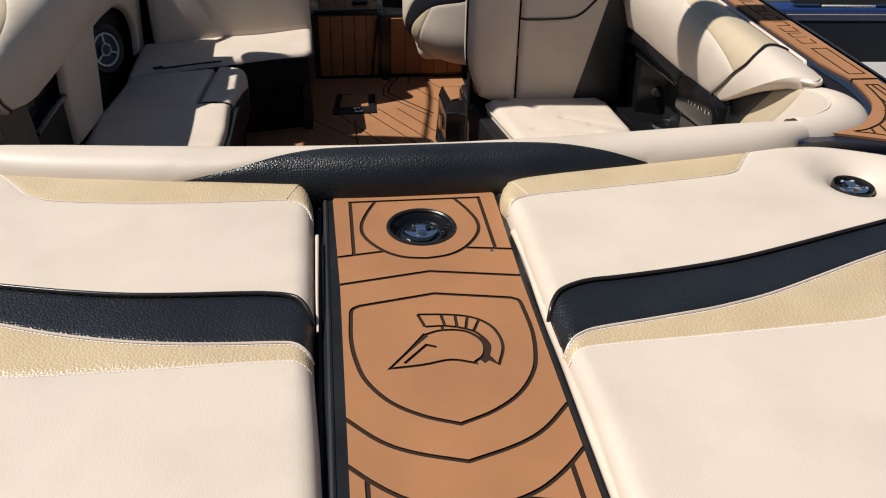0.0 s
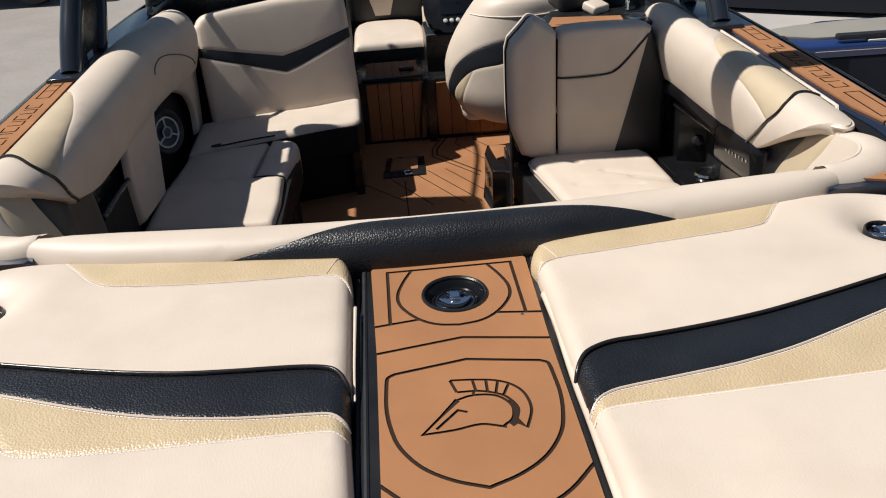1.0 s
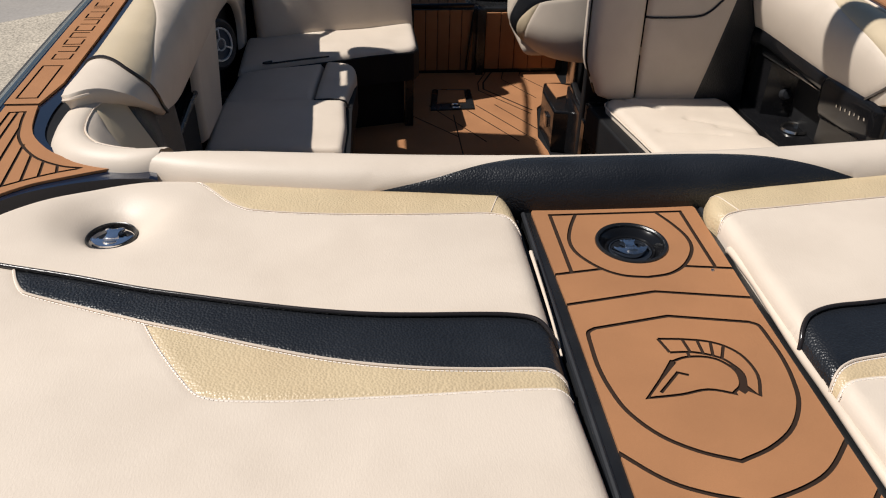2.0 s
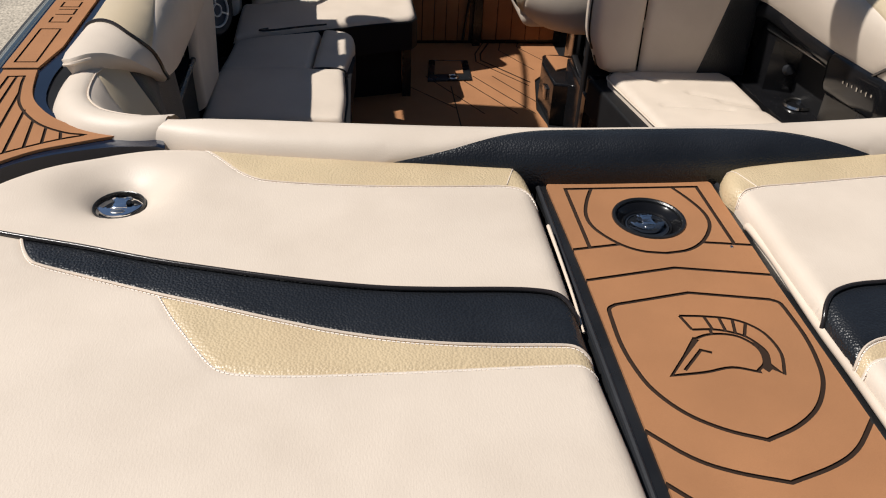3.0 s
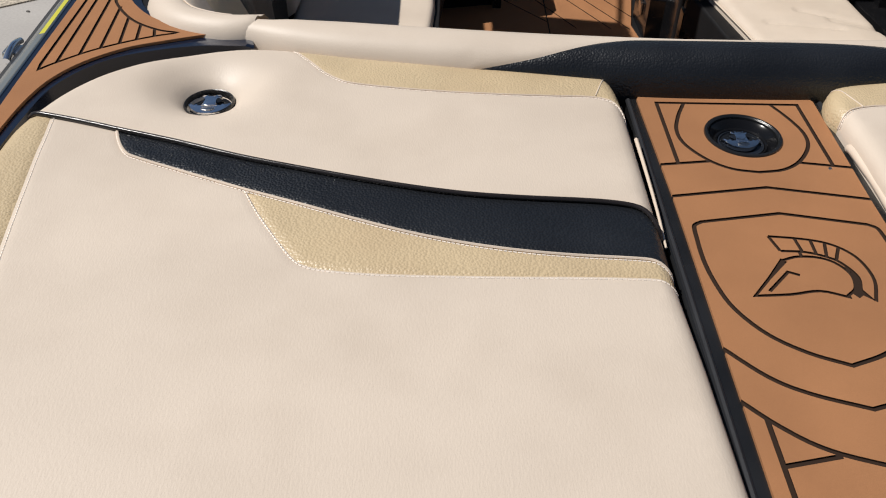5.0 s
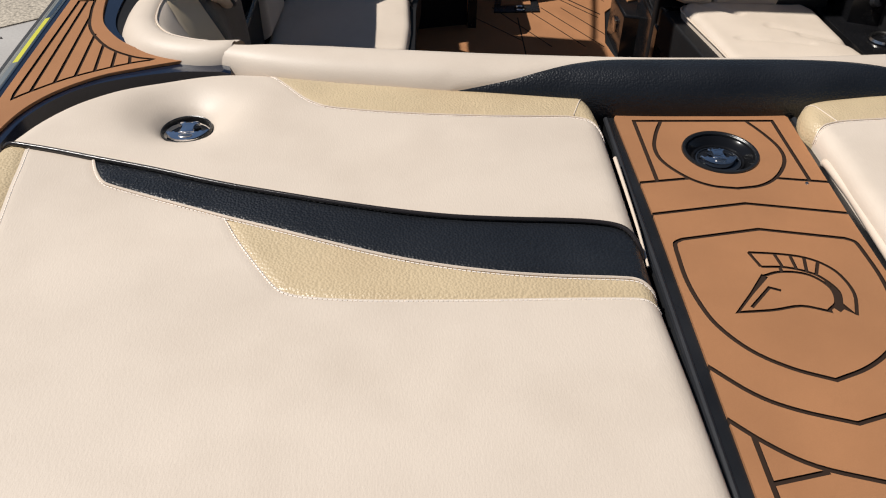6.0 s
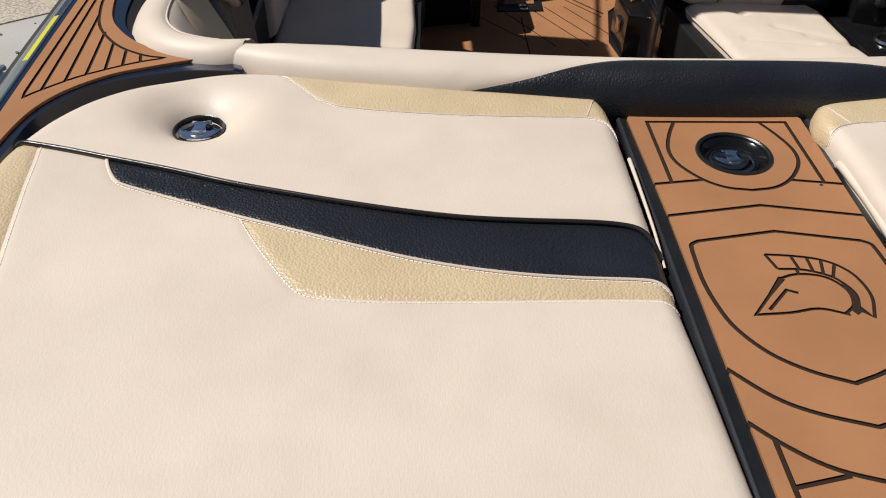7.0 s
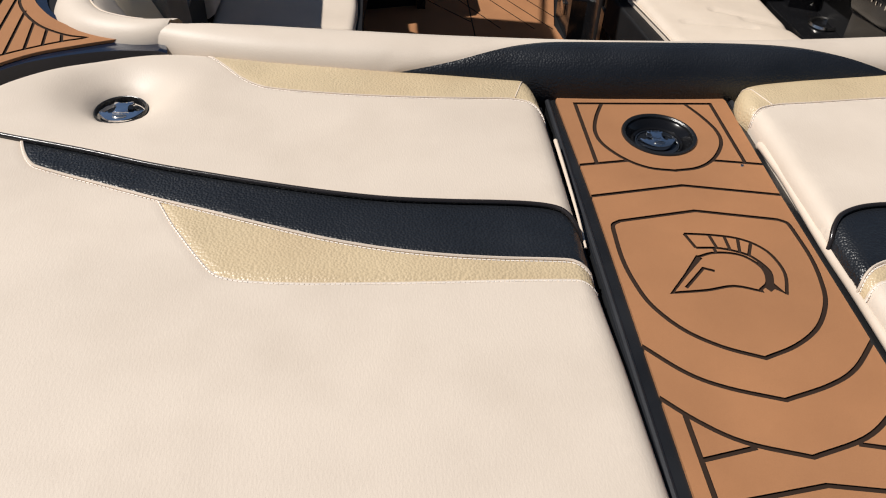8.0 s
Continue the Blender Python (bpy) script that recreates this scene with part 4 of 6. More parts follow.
cushion(bolster, bf, whole + [[-1, -1], [1, -1], [1, 1], [-1, 1]], [
    ("middle_section", joinlines(lens_top, low_r[::-1], low_l[::-1]), BLACK, "black pebbled vinyl"),
    ("cover", joinlines([(0, 0)], low_l[::-1], lens_top, low_r[::-1], [(L, 0), (L, R), (0, R)]), CREAM, "")], 0.0, 0.02, None, 0.016, seam=0.002)


CREASE = smooth([(-0.930, 1.652), (-0.992, 1.664), (-1.052, 1.702), (-1.086, 1.748), (-1.099, 1.805), (-1.106, 1.88), (-1.110, 1.96), (-1.108, 2.10), (-1.100, 2.36)], 8)


def corner_frame(side):
    """u along the crease, v from the outer foot over the top and down the inner wall."""
    s = np.concatenate([[0], np.cumsum(np.hypot(*np.diff(CREASE, axis=0).T))])
    outer = smooth([(-0.108, -0.075), (-0.111, -0.03), (-0.103, 0.012), (-0.078, 0.040), (-0.042, 0.053), (-0.012, 0.051), (0.0, 0.046)], 5)
    inner = smooth([(0.0, 0.046), (0.010, 0.034), (0.045, -0.10), (0.10, -0.30), (0.17, -0.60)], 5)
    if side > 0:
        inner = smooth([(0.0, 0.046), (0.020, 0.028), (0.070, -0.045), (0.115, -0.14), (0.155, -0.30), (0.20, -0.60)], 5)
    roll = np.vstack([outer, inner[1:]])
    rs = np.concatenate([[0], np.cumsum(np.hypot(*np.diff(roll, axis=0).T))])

    def f(uv, h):
        u, v = uv[:, 0], uv[:, 1]
        x, y = np.interp(u, s, CREASE[:, 0]), np.interp(u, s, CREASE[:, 1])
        e = 0.012
        tx = np.interp(u + e, s, CREASE[:, 0]) - np.interp(u - e, s, CREASE[:, 0])
        ty = np.interp(u + e, s, CREASE[:, 1]) - np.interp(u - e, s, CREASE[:, 1])
        l = np.maximum(np.hypot(tx, ty), 1e-9)
        nx, ny = ty / l, -tx / l
        a, b = np.interp(v, rs, roll[:, 0]), np.interp(v, rs, roll[:, 1])
        start = np.clip(1 - u / 0.17, 0, 1)
        wide = np.where(a < 0, 1.0 - 0.46 * start, 1.0)
        a = a * wide + 0.020 * start * np.clip(a / 0.02, 0, 1)
        if side > 0:
            swell = np.clip(u / 0.14, 0, 1) * np.clip((0.48 - u) / 0.14, 0, 1)
            a = np.where(a < 0, a * (1 - 0.24 * swell), a) - 0.026 * swell
        close = 1 - 0.30 * np.clip((u - 0.33) / 0.09, 0, 1) ** 2
        a = np.where(a < 0, a * close, a)
        a = np.where(a > 0, a * (1 - 0.65 * np.clip((u - 0.40) / 0.22, 0, 1)), a)
        over = np.where(v < rs[len(outer) - 1], h, 0.0)
        b = b - (0.034 * np.clip((u - 0.20) / 0.16, 0, 1) ** 1.5 if side < 0 else 0.012 * np.clip((u - 0.20) / 0.16, 0, 1) ** 1.5)
        return np.stack([side * (x + nx * (a + h - over)), y + ny * (a + h - over), 1.628 + b + over + 0.0025 * start], 1)
    f.crease, f.roll, f.length = rs[len(outer) - 1], rs[-1], s[-1]
    return f


def corner_roll(side):
    c = thing("corner_bolster", "cream vinyl corner bolster curving round the cockpit coaming", "bolster", (side * -1.1, 1.75, 1.5), "corner bolsters")
    f = corner_frame(side)
    q, e, end = f.crease, f.roll, f.length
    seam_a = smooth([(0.345, q), (0.372, q + 0.064), (0.41, q + 0.128), (0.445, q + 0.20), (0.55, q + 0.45), (0.63, e)], 4)
    seam_b = smooth([(0.450, q + 0.016), (0.500, q + 0.085), (0.572, q + 0.176), (0.645, q + 0.288), (0.73, q + 0.45), (0.79, e)], 4)
    if side > 0:
        seam_a = smooth([(0.34, q), (0.31, q + 0.030), (0.28, q + 0.065), (0.27, q + 0.15), (0.28, q + 0.45), (0.29, e)], 4)
        seam_b = smooth([(0.46, q + 0.005), (0.44, q + 0.06), (0.43, q + 0.15), (0.44, q + 0.45), (0.45, e)], 4)
    far = np.array([(-9, -9), (9, -9), (9, 9), (-9, 9)])
    top = cushion(c, f, far, [
        ("roll", np.array([(0, 0), (0.415, 0), (0.415, q), (0, q)]), CREAM, ""),
        ("corner_panel", joinlines([(0, q)], seam_a, [(0, e)]), CREAM, ""),
        ("gold_panel", joinlines(seam_b, seam_a[::-1]), GOLD_SMOOTH, "smooth gold vinyl panel"),
        ("black_panel", joinlines([(end, q + 0.05), (end, e)], seam_b[::-1]), BLACK, "black vinyl panel")], 0.0, 0.01, None, 0.018)
    part("crease_welt", tube(f(np.array([(u, q) for u in np.linspace(0.055, 0.40, 40)]), np.full(40, 0.0005)), 0.0022, 6), PIPE_CREAM, c, "cream welt along the crease")
    return c


corner_roll(1)
corner_roll(-1)

# ---- coaming bolsters ----
PROFILE = [(1.208, 1.640), (1.205, 1.674), (1.188, 1.696), (1.142, 1.706), (1.092, 1.691), (1.055, 1.652), (1.038, 1.59), (1.042, 1.52), (1.062, 1.44), (1.090, 1.37), (1.12, 1.30)]
PROFILE_FLAT = [(1.206, 1.630), (1.203, 1.644), (1.190, 1.655), (1.145, 1.670), (1.095, 1.672), (1.060, 1.645), (1.040, 1.59), (1.042, 1.52), (1.062, 1.44), (1.090, 1.37), (1.12, 1.30)]


def coaming(side, name, y_end, label):
    c = thing(name, label, "bolster", (side * -1.12, 2.6, 1.5), "coaming bolsters")
    if side > 0:
        sway = lambda y: 0.0 - 0.05 * np.clip((y - 3.4) / 1.0, 0, 1) + 0.012 * np.clip((2.2 - y) / 0.25, 0, 1)
        level = profile_frame(PROFILE, -side, sway)
        head = smooth([(1.905, 0.125), (1.884, 0.100), (1.880, 0.076), (1.900, 0.050), (1.945, 0.022), (1.99, 0.0)], 5)
        pipe_a = smooth([(2.11, 0.0), (2.12, 0.04), (2.118, 0.08), (2.096, 0.125), (2.072, 0.165), (2.075, 0.20), (2.10, 0.24)], 6)
        pipe_b = smooth([(2.10, 0.24), (2.115, 0.27), (2.140, 0.31), (2.20, 0.36)], 6)
        low0 = [(1.92, 0.146), (1.946, 0.186), (2.0, 0.242), (2.06, 0.285), (2.12, 0.322), (2.185, 0.365)]
        low1 = [(2.20, 0.360), (2.35, 0.405), (2.45, 0.425), (2.6, 0.434), (2.9, 0.446), (3.3, 0.470), (y_end, 0.485)]
        seam = smooth([(2.78, 0.0), (2.68, 0.090), (2.50, 0.152), (2.34, 0.182), (2.22, 0.205), (2.10, 0.24)], 5)
        welt = np.vstack([head[:-6], [(y, 0.030) for y in np.linspace(2.02, y_end, 60)]])
    else:
        sway = lambda y: -0.02 * np.clip((y - 2.5) / 0.9, 0, 1)
        level = profile_frame(PROFILE_FLAT, -side, sway)
        head = smooth([(1.915, 0.130), (1.893, 0.112), (1.888, 0.094), (1.908, 0.070), (1.950, 0.044), (2.0, 0.026), (2.06, 0.012), (2.09, 0.0)], 5)
        pipe_a = smooth([(2.185, 0.0), (2.185, 0.03), (2.184, 0.07), (2.168, 0.108), (2.140, 0.144), (2.138, 0.192), (2.18, 0.240)], 6)
        pipe_b = smooth([(2.18, 0.240), (2.222, 0.282), (2.28, 0.330), (2.36, 0.390)], 6)
        low0 = [(1.928, 0.146), (1.982, 0.192), (2.035, 0.230), (2.09, 0.266), (2.20, 0.335), (2.345, 0.416)]
        low1 = [(2.36, 0.390), (2.45, 0.396), (2.6, 0.400), (2.9, 0.412), (3.3, 0.436), (y_end, 0.451)]
        seam = smooth([(2.90, 0.0), (2.85, 0.060), (2.762, 0.126), (2.606, 0.168), (2.402, 0.192), (2.27, 0.214), (2.18, 0.240)], 5)
        welt = np.vstack([head[:-4], [(y, 0.020) for y in np.linspace(2.09, y_end, 60)]])

    def fr(uv, h):
        drop = 0.045 * np.clip((uv[:, 0] - 3.2) / 0.86, 0, 1) ** 1.5
        return level(uv, h) - np.stack([0 * drop, 0 * drop, drop], 1)
    pipe = np.vstack([pipe_a, pipe_b[1:]])
    front = [tuple(head[-1])]
    outline = joinlines(front, [(y_end, 0.0)], low1[::-1], low0[::-1], head[:-1])
    panels = [("aft_cap", joinlines(front, pipe, low0[::-1], head[:-1]), CREAM, ""),
              ("gold_panel", joinlines(seam, pipe_a[::-1]), GOLD_SMOOTH, "smooth gold vinyl panel"),
              ("main_cover", joinlines([(y_end, 0.0)], low1[::-1], pipe_b[::-1], seam[::-1]), CREAM, "")]
    top = cushion(c, fr, outline, panels, 0.0, 0.014, -0.04, 0.020, seam=0.003)
    if side > 0:
        arch = smooth([(3.27, 0.30), (3.31, 0.276), (3.42, 0.268), (3.57, 0.29), (3.76, 0.337), (3.92, 0.39), (3.99, 0.43)], 6)
        part("arch_piping", tube(on(fr, top, arch, 0.0005), 0.003, 8), PIPE, c, "black piping arch")
    part("piping", tube(on(fr, top, pipe, 0.001), 0.005, 8), PIPE, c, "black piping")
    part("deck_welt", tube(on(fr, top, welt, 0.002 if side > 0 else 0.005), 0.0042 if side > 0 else 0.0055, 6), PIPE_CREAM, c, "cream welt along the deck")
    return c


coaming(1, "coaming_bolster", 4.06, "long cream and gold vinyl coaming bolster with black piping")
coaming(-1, "coaming_bolster", 3.42, "cream and gold vinyl coaming bolster with black piping, shadow band across")

# ---- port lounge ----
pf = lambda uv, h: np.stack([-1.085 + h, uv[:, 0], uv[:, 1]], 1)
side_panel = thing("speaker_panel", "cream vinyl side panel with an arched speaker opening", "wall panel", (-1.1, 3.6, 1.0))
arch = smooth([(3.15, 1.09), (3.175, 1.17), (3.215, 1.29), (3.235, 1.385), (3.285, 1.430), (3.40, 1.425), (3.564, 1.402), (3.74, 1.345), (3.878, 1.276), (3.955, 1.17), (3.93, 1.06)], 5)
panel_out = joinlines([(2.80, 1.44), (2.775, 1.30), (2.79, 1.13)], arch, [(4.06, 1.04), (4.11, 1.20), (4.17, 1.40), (4.10, 1.56), (3.1, 1.56)])
cushion(side_panel, pf, panel_out, [("panel", panel_out, CREAM, "")], 0.02, 0.02, -0.012, 0.022)
setting("speaker_recess", box(-1.168, -1.135, 3.1, 4.25, 0.9, 1.5), MATTE, "black recess behind the speaker", "recess")

spk = thing("loudspeaker", "round marine loudspeaker with a silver three-spoke grille", "speaker", (-1.12, 3.66, 1.06))
sm = Matrix.Translation((-1.100, 3.47, 1.250)) @ Matrix.Rotation(radians(-32), 4, "Z") @ Matrix.Rotation(radians(82), 4, "Y") @ Matrix.Scale(0.62, 4)
part("surround", lathe([(0.165, -0.06), (0.168, 0.0), (0.150, 0.016), (0.124, 0.012), (0.112, 0.0)], 40, m=sm), RUBBER, spk, "dark rubber surround")
part("cone", lathe([(0.0001, -0.012), (0.03, -0.022), (0.115, 0.002)], 40, m=sm), CONE, spk, "dark blue-grey cone")
grille = part("grille_ring", lathe([(0.100, 0.006), (0.102, 0.014), (0.112, 0.015), (0.114, 0.006)], 40, m=sm), SILVER, spk, "thin silver grille ring")
part("hub_ring", lathe([(0.034, 0.008), (0.036, 0.018), (0.042, 0.018), (0.044, 0.008)], 28, m=sm), SILVER, grille, "silver hub ring")
part("hub", lathe([(0.0001, 0.016), (0.028, 0.015), (0.035, 0.008)], 24, m=sm), CONE, grille, "dark hub")
for k in range(3):
    q = math.radians(60 + 120 * k)
    part("spoke", moved(box(0.040, 0.104, -0.0055, 0.0055, 0.006, 0.016, 0.003, 2), sm @ Matrix.Rotation(q, 4, "Z")), SILVER, grille, "silver spoke")

pocket = thing("side_pocket", "black plastic side pocket with a polished edge", "pocket", (-1.14, 2.6, 1.0))
part("back", slab([(-1.165, 2.0), (-1.125, 2.0), (-1.125, 2.9), (-1.165, 2.9)], 0.9, 1.44), PLASTIC, pocket)
part("lip", tube([(-1.075, 2.42, 1.345), (-1.08, 2.62, 1.338), (-1.085, 2.78, 1.325)], 0.010, 8), PLASTIC, pocket, "glossy lip")
part("front", slab([(-1.13, 2.2), (-1.088, 2.2), (-1.092, 2.80), (-1.13, 2.80)], 0.9, 1.33, 0.01), MATTE, pocket)

seat_z = 1.095
lounge = thing("port_lounge", "cream vinyl side lounge seat on a black base", "bench seat", (-0.8, 2.8, 0.68))
sf = flat_frame(seat_z)


def wrinkle(uv):
    return 0.006 * np.sin(uv[:, 1] * 9 + uv[:, 0] * 4) * np.sin(uv[:, 0] * 7)


main_o = np.array([(-1.10, 2.80), (-0.590, 2.795), (-0.578, 3.0), (-0.584, 3.232), (-0.722, 3.240), (-1.08, 3.232)])
fore_o = np.array([(-1.08, 3.232), (-0.722, 3.240), (-0.708, 3.42), (-0.684, 3.675), (-0.95, 3.590), (-1.05, 3.555)])
cushion(lounge, sf, np.array([(-1.10, 2.80), (-0.590, 2.795), (-0.578, 3.0), (-0.584, 3.232), (-0.722, 3.240), (-0.708, 3.42), (-0.684, 3.675), (-0.95, 3.590), (-1.05, 3.555), (-1.08, 3.232)]), [
    ("long_cushion", main_o, CREAM, ""), ("fore_cushion", fore_o, CREAM, "")], 0.0, 0.022, -0.12, 0.02, 0.006, wrinkle, seam=0.005, seam_w=0.006)
trim_o = joinlines([(-0.716, 3.246), (-0.580, 3.238)], smooth([(-0.553, 3.40), (-0.536, 3.52), (-0.548, 3.62), (-0.60, 3.662), (-0.676, 3.678)], 4), [(-0.702, 3.42)])
cushion(lounge, sf, trim_o, [("end_cushion", trim_o, CREAM, "cream vinyl end cushion")], 0.004, 0.032, -0.14, 0.016)
part("end_piping", tube(smooth([(-0.712, 3.243, 1.093), (-0.64, 3.240, 1.096), (-0.586, 3.236, 1.088), (-0.574, 3.232, 1.06)], 4), 0.0045, 6), PIPE, lounge, "black piping at the end cushion")
aft_o = np.array([(-1.10, 1.72), (-0.60, 1.72), (-0.592, 2.786), (-1.10, 2.790)])
cushion(lounge, sf, aft_o, [("aft_cushion", aft_o, CREAM, "")], 0.0, 0.03, -0.12, 0.03, 0.006, wrinkle)
part("base", slab([(-1.15, 1.72), (-0.62, 1.72), (-0.60, 3.3), (-0.57, 3.56), (-0.62, 3.64), (-1.15, 3.52)], 0.68, 1.03, 0.02), PLASTIC, lounge, "black moulded base")
part("side_cover", slab([(-0.63, 1.8), (-0.566, 1.8), (-0.558, 3.2), (-0.540, 3.40), (-0.534, 3.53), (-0.60, 3.645), (-0.63, 3.58)], 0.93, 1.06, 0.02), MATTE, lounge, "black vinyl side")

fwd = thing("port_front_seat", "cream vinyl rear-facing seat with a black chevron backrest", "seat", (-0.62, 4.0, 0.68))
fo = joinlines([(-1.06, 3.580), (-0.95, 3.622), (-0.63, 3.732)], smooth([(-0.46, 3.788), (-0.35, 3.815), (-0.272, 3.838), (-0.245, 3.885)], 4), [(-0.250, 4.20), (-1.06, 4.01)])
cushion(fwd, flat_frame(1.095), fo, [("seat", fo, CREAM, "")], 0.0, 0.028, -0.030, 0.02, 0.006, wrinkle)
part("seat_edge", slab([(-1.05, 3.575), (-0.62, 3.726), (-0.46, 3.780), (-0.35, 3.807), (-0.266, 3.831), (-0.237, 3.885), (-0.243, 4.20), (-1.05, 4.0)], 0.935, 1.074, 0.012), MATTE, fwd, "black vinyl seat edge")
part("support", slab([(-1.1, 3.72), (-0.31, 3.90), (-0.30, 4.45), (-1.1, 4.45)], 0.68, 0.95, 0.01), MATTE, fwd, "black moulded support")
part("corner_post", slab([(-0.305, 3.86), (-0.265, 3.86), (-0.262, 4.05), (-0.295, 4.05)], 0.68, 0.95, 0.008), PLASTIC, fwd, "black corner post")
part("pull_tab", tube(smooth([(-0.915, 3.665, 1.100), (-0.948, 3.622, 1.108), (-0.90, 3.628, 1.106), (-0.78, 3.668, 1.106), (-0.66, 3.712, 1.102)], 4), 0.0045, 6), PIPE, fwd, "black pull strap")
bk = plane_frame((-0.630, 4.120, 1.06), (0.969, 0.248, 0), (-0.0744, 0.2907, 1.0))
bh = 0.575
W = 0.39
back_o = joinlines([(-W, 0.0), (W, 0.0)], smooth([(W + 0.005, 0.25), (W + 0.005, 0.45), (W, 0.55), (W - 0.03, bh + 0.015)], 4), smooth([(0.0, bh + 0.01), (-0.26, bh - 0.01), (-W + 0.04, bh - 0.03), (-W, bh - 0.08)], 4))
v_up = [(-W, 0.395), (-0.18, 0.345), (0.02, 0.300), (0.14, 0.325), (W + 0.005, 0.40)]
v_lo = [(-W, 0.350), (-0.10, 0.258), (0.025, 0.218), (0.10, 0.240), (W + 0.005, 0.350)]
right_lo = [p for p in back_o if p[0] > W - 0.001 and 0.0 < p[1] < 0.350]
right_up = [p for p in back_o if p[0] > 0.3 and p[1] > 0.40]
rest_up = [p for p in back_o if p[0] <= 0.3 and p[1] > 0.40]
upper = joinlines(v_up, right_up, rest_up)
lower = joinlines([(-W, 0), (W, 0)], right_lo, v_lo[::-1])
band = joinlines(v_lo, v_up[::-1])
cushion(fwd, bk, back_o, [("backrest_top", upper, CREAM, ""), ("backrest_band", band, BLACK, "black vinyl chevron band"), ("backrest", lower, CREAM, "")], 0.05, 0.035, -0.05, 0.02, 0.012)
part("back_shell", moved(box(-0.385, 0.385, -0.03, 0.03, -0.05, 0.52, 0.02), Matrix.Translation((-0.65, 4.235, 1.0)) @ Matrix.Rotation(radians(14.4), 4, "Z") @ Matrix.Rotation(radians(-15), 4, "X")), PLASTIC, fwd, "black backrest shell")

# ---- starboard lounge ----
star = thing("starboard_lounge", "cream vinyl side lounge seat with black piping on a black base", "bench seat", (0.8, 2.6, 0.68))
so = joinlines([(0.56, 2.60), (1.06, 2.60), (1.02, 2.80), (0.995, 3.10)], smooth([(0.96, 3.165), (0.75, 3.185), (0.55, 3.180), (0.490, 3.155), (0.475, 3.10)], 4), [(0.535, 2.75)])


def creases(uv):
    z = wrinkle(uv)
    for p, q, deep in (((0.55, 3.13), (0.67, 3.03), 0.013), ((0.75, 2.93), (1.0, 2.83), 0.010), ((0.62, 2.84), (0.86, 2.79), 0.008), ((0.85, 2.86), (1.01, 2.80), 0.010)):
        z = z - deep * np.exp(-(distance(uv, np.array([p, q]), False) / 0.012) ** 2)
    return z


top = cushion(star, flat_frame(1.115), so, [("seat_cushion", so, CREAM, "")], 0.0, 0.035, -0.06, 0.014, 0.008, creases)
so2 = np.array([(0.60, 1.72), (1.10, 1.72), (1.06, 2.59), (0.565, 2.59)])
cushion(star, flat_frame(1.115), so2, [("aft_cushion", so2, CREAM, "")], 0.0, 0.03, -0.06, 0.03, 0.006, wrinkle)
part("piping", tube([(x, y, 1.098) for x, y in smooth([(0.50, 3.165), (0.474, 3.11), (0.50, 2.95), (0.535, 2.75), (0.56, 2.55), (0.59, 1.8)], 6)], 0.004, 6), PIPE_CREAM, star, "pale piping")
part("front_face", slab([(0.415, 3.17), (0.50, 2.6), (0.55, 1.8), (0.60, 1.8), (0.56, 2.6), (0.49, 3.18)], 0.93, 1.075, 0.012), MATTE, star, "black vinyl front")
part("base", slab([(0.43, 3.25), (0.52, 2.6), (0.56, 1.74), (1.16, 1.74), (1.16, 3.25)], 0.68, 1.06, 0.01), PLASTIC, star, "black moulded base")

back = thing("starboard_seat_back", "cream vinyl backrest with black piping and a black corner", "backrest", (0.75, 3.25, 1.1))
rb = plane_frame((0.6, 3.185, 1.105), (1, 0, 0), (0, 0.06, 1.0))
wide = joinlines([(0.003, 0.0), (0.46, -0.02)], [(0.46, 0.30), (0.395, 0.525)], smooth([(0.36, 0.54), (0.18, 0.545), (0.04, 0.54), (0.008, 0.515)], 4))
tri = np.array([(0.46, -0.02), (0.46, 0.30), (0.395, 0.525), (0.244, -0.012)])
line = smooth([(0.005, 0.345), (0.10, 0.345), (0.20, 0.350), (0.245, 0.365), (0.29, 0.405), (0.378, 0.500)], 5)
edge = [(0.244, -0.012), (0.378, 0.50)]
up_o = joinlines(line, [(0.395, 0.525)], [p for p in wide if p[1] > 0.5 and p[0] < 0.39])
lo_o = joinlines([(0.005, 0.0), (0.244, -0.012), (0.378, 0.500)], line[::-1])
tri = np.array([(0.244, -0.012), (0.46, -0.02), (0.46, 0.30), (0.395, 0.525), (0.378, 0.500)])
btop = cushion(back, rb, wide, [("upper_panel", up_o, CREAM, ""), ("lower_panel", lo_o, CREAM, ""), ("corner_panel", tri, BLACK, "black vinyl corner panel")], 0.05, 0.020, -0.06, 0.016, 0.010)
part("piping", tube(on(rb, btop, line, 0.001), 0.0045, 8), PIPE, back, "black piping")
narrow = joinlines([(-0.165, 0.06), (-0.15, 0.02), (-0.11, 0.004), (0.000, 0.002), (0.001, 0.53)], smooth([(-0.02, 0.556), (-0.07, 0.585), (-0.10, 0.590), (-0.13, 0.56), (-0.185, 0.505)], 4), smooth([(-0.198, 0.46), (-0.200, 0.3), (-0.196, 0.15), (-0.165, 0.06)], 3))
cushion(back, rb, narrow, [("side_cushion", narrow, CREAM, "")], 0.055, 0.030, -0.10, 0.014, 0.012)
part("edge_piping", tube(rb(np.array([p for p in narrow if p[0] < -0.09]), np.full(len([p for p in narrow if p[0] < -0.09]), -0.02)) + [[-0.004, 0, 0]], 0.004, 6), PIPE, back, "black edge piping")
part("back_shell", box(0.42, 1.10, 3.26, 3.31, 0.70, 1.60, 0.01), MATTE, back, "black shell")

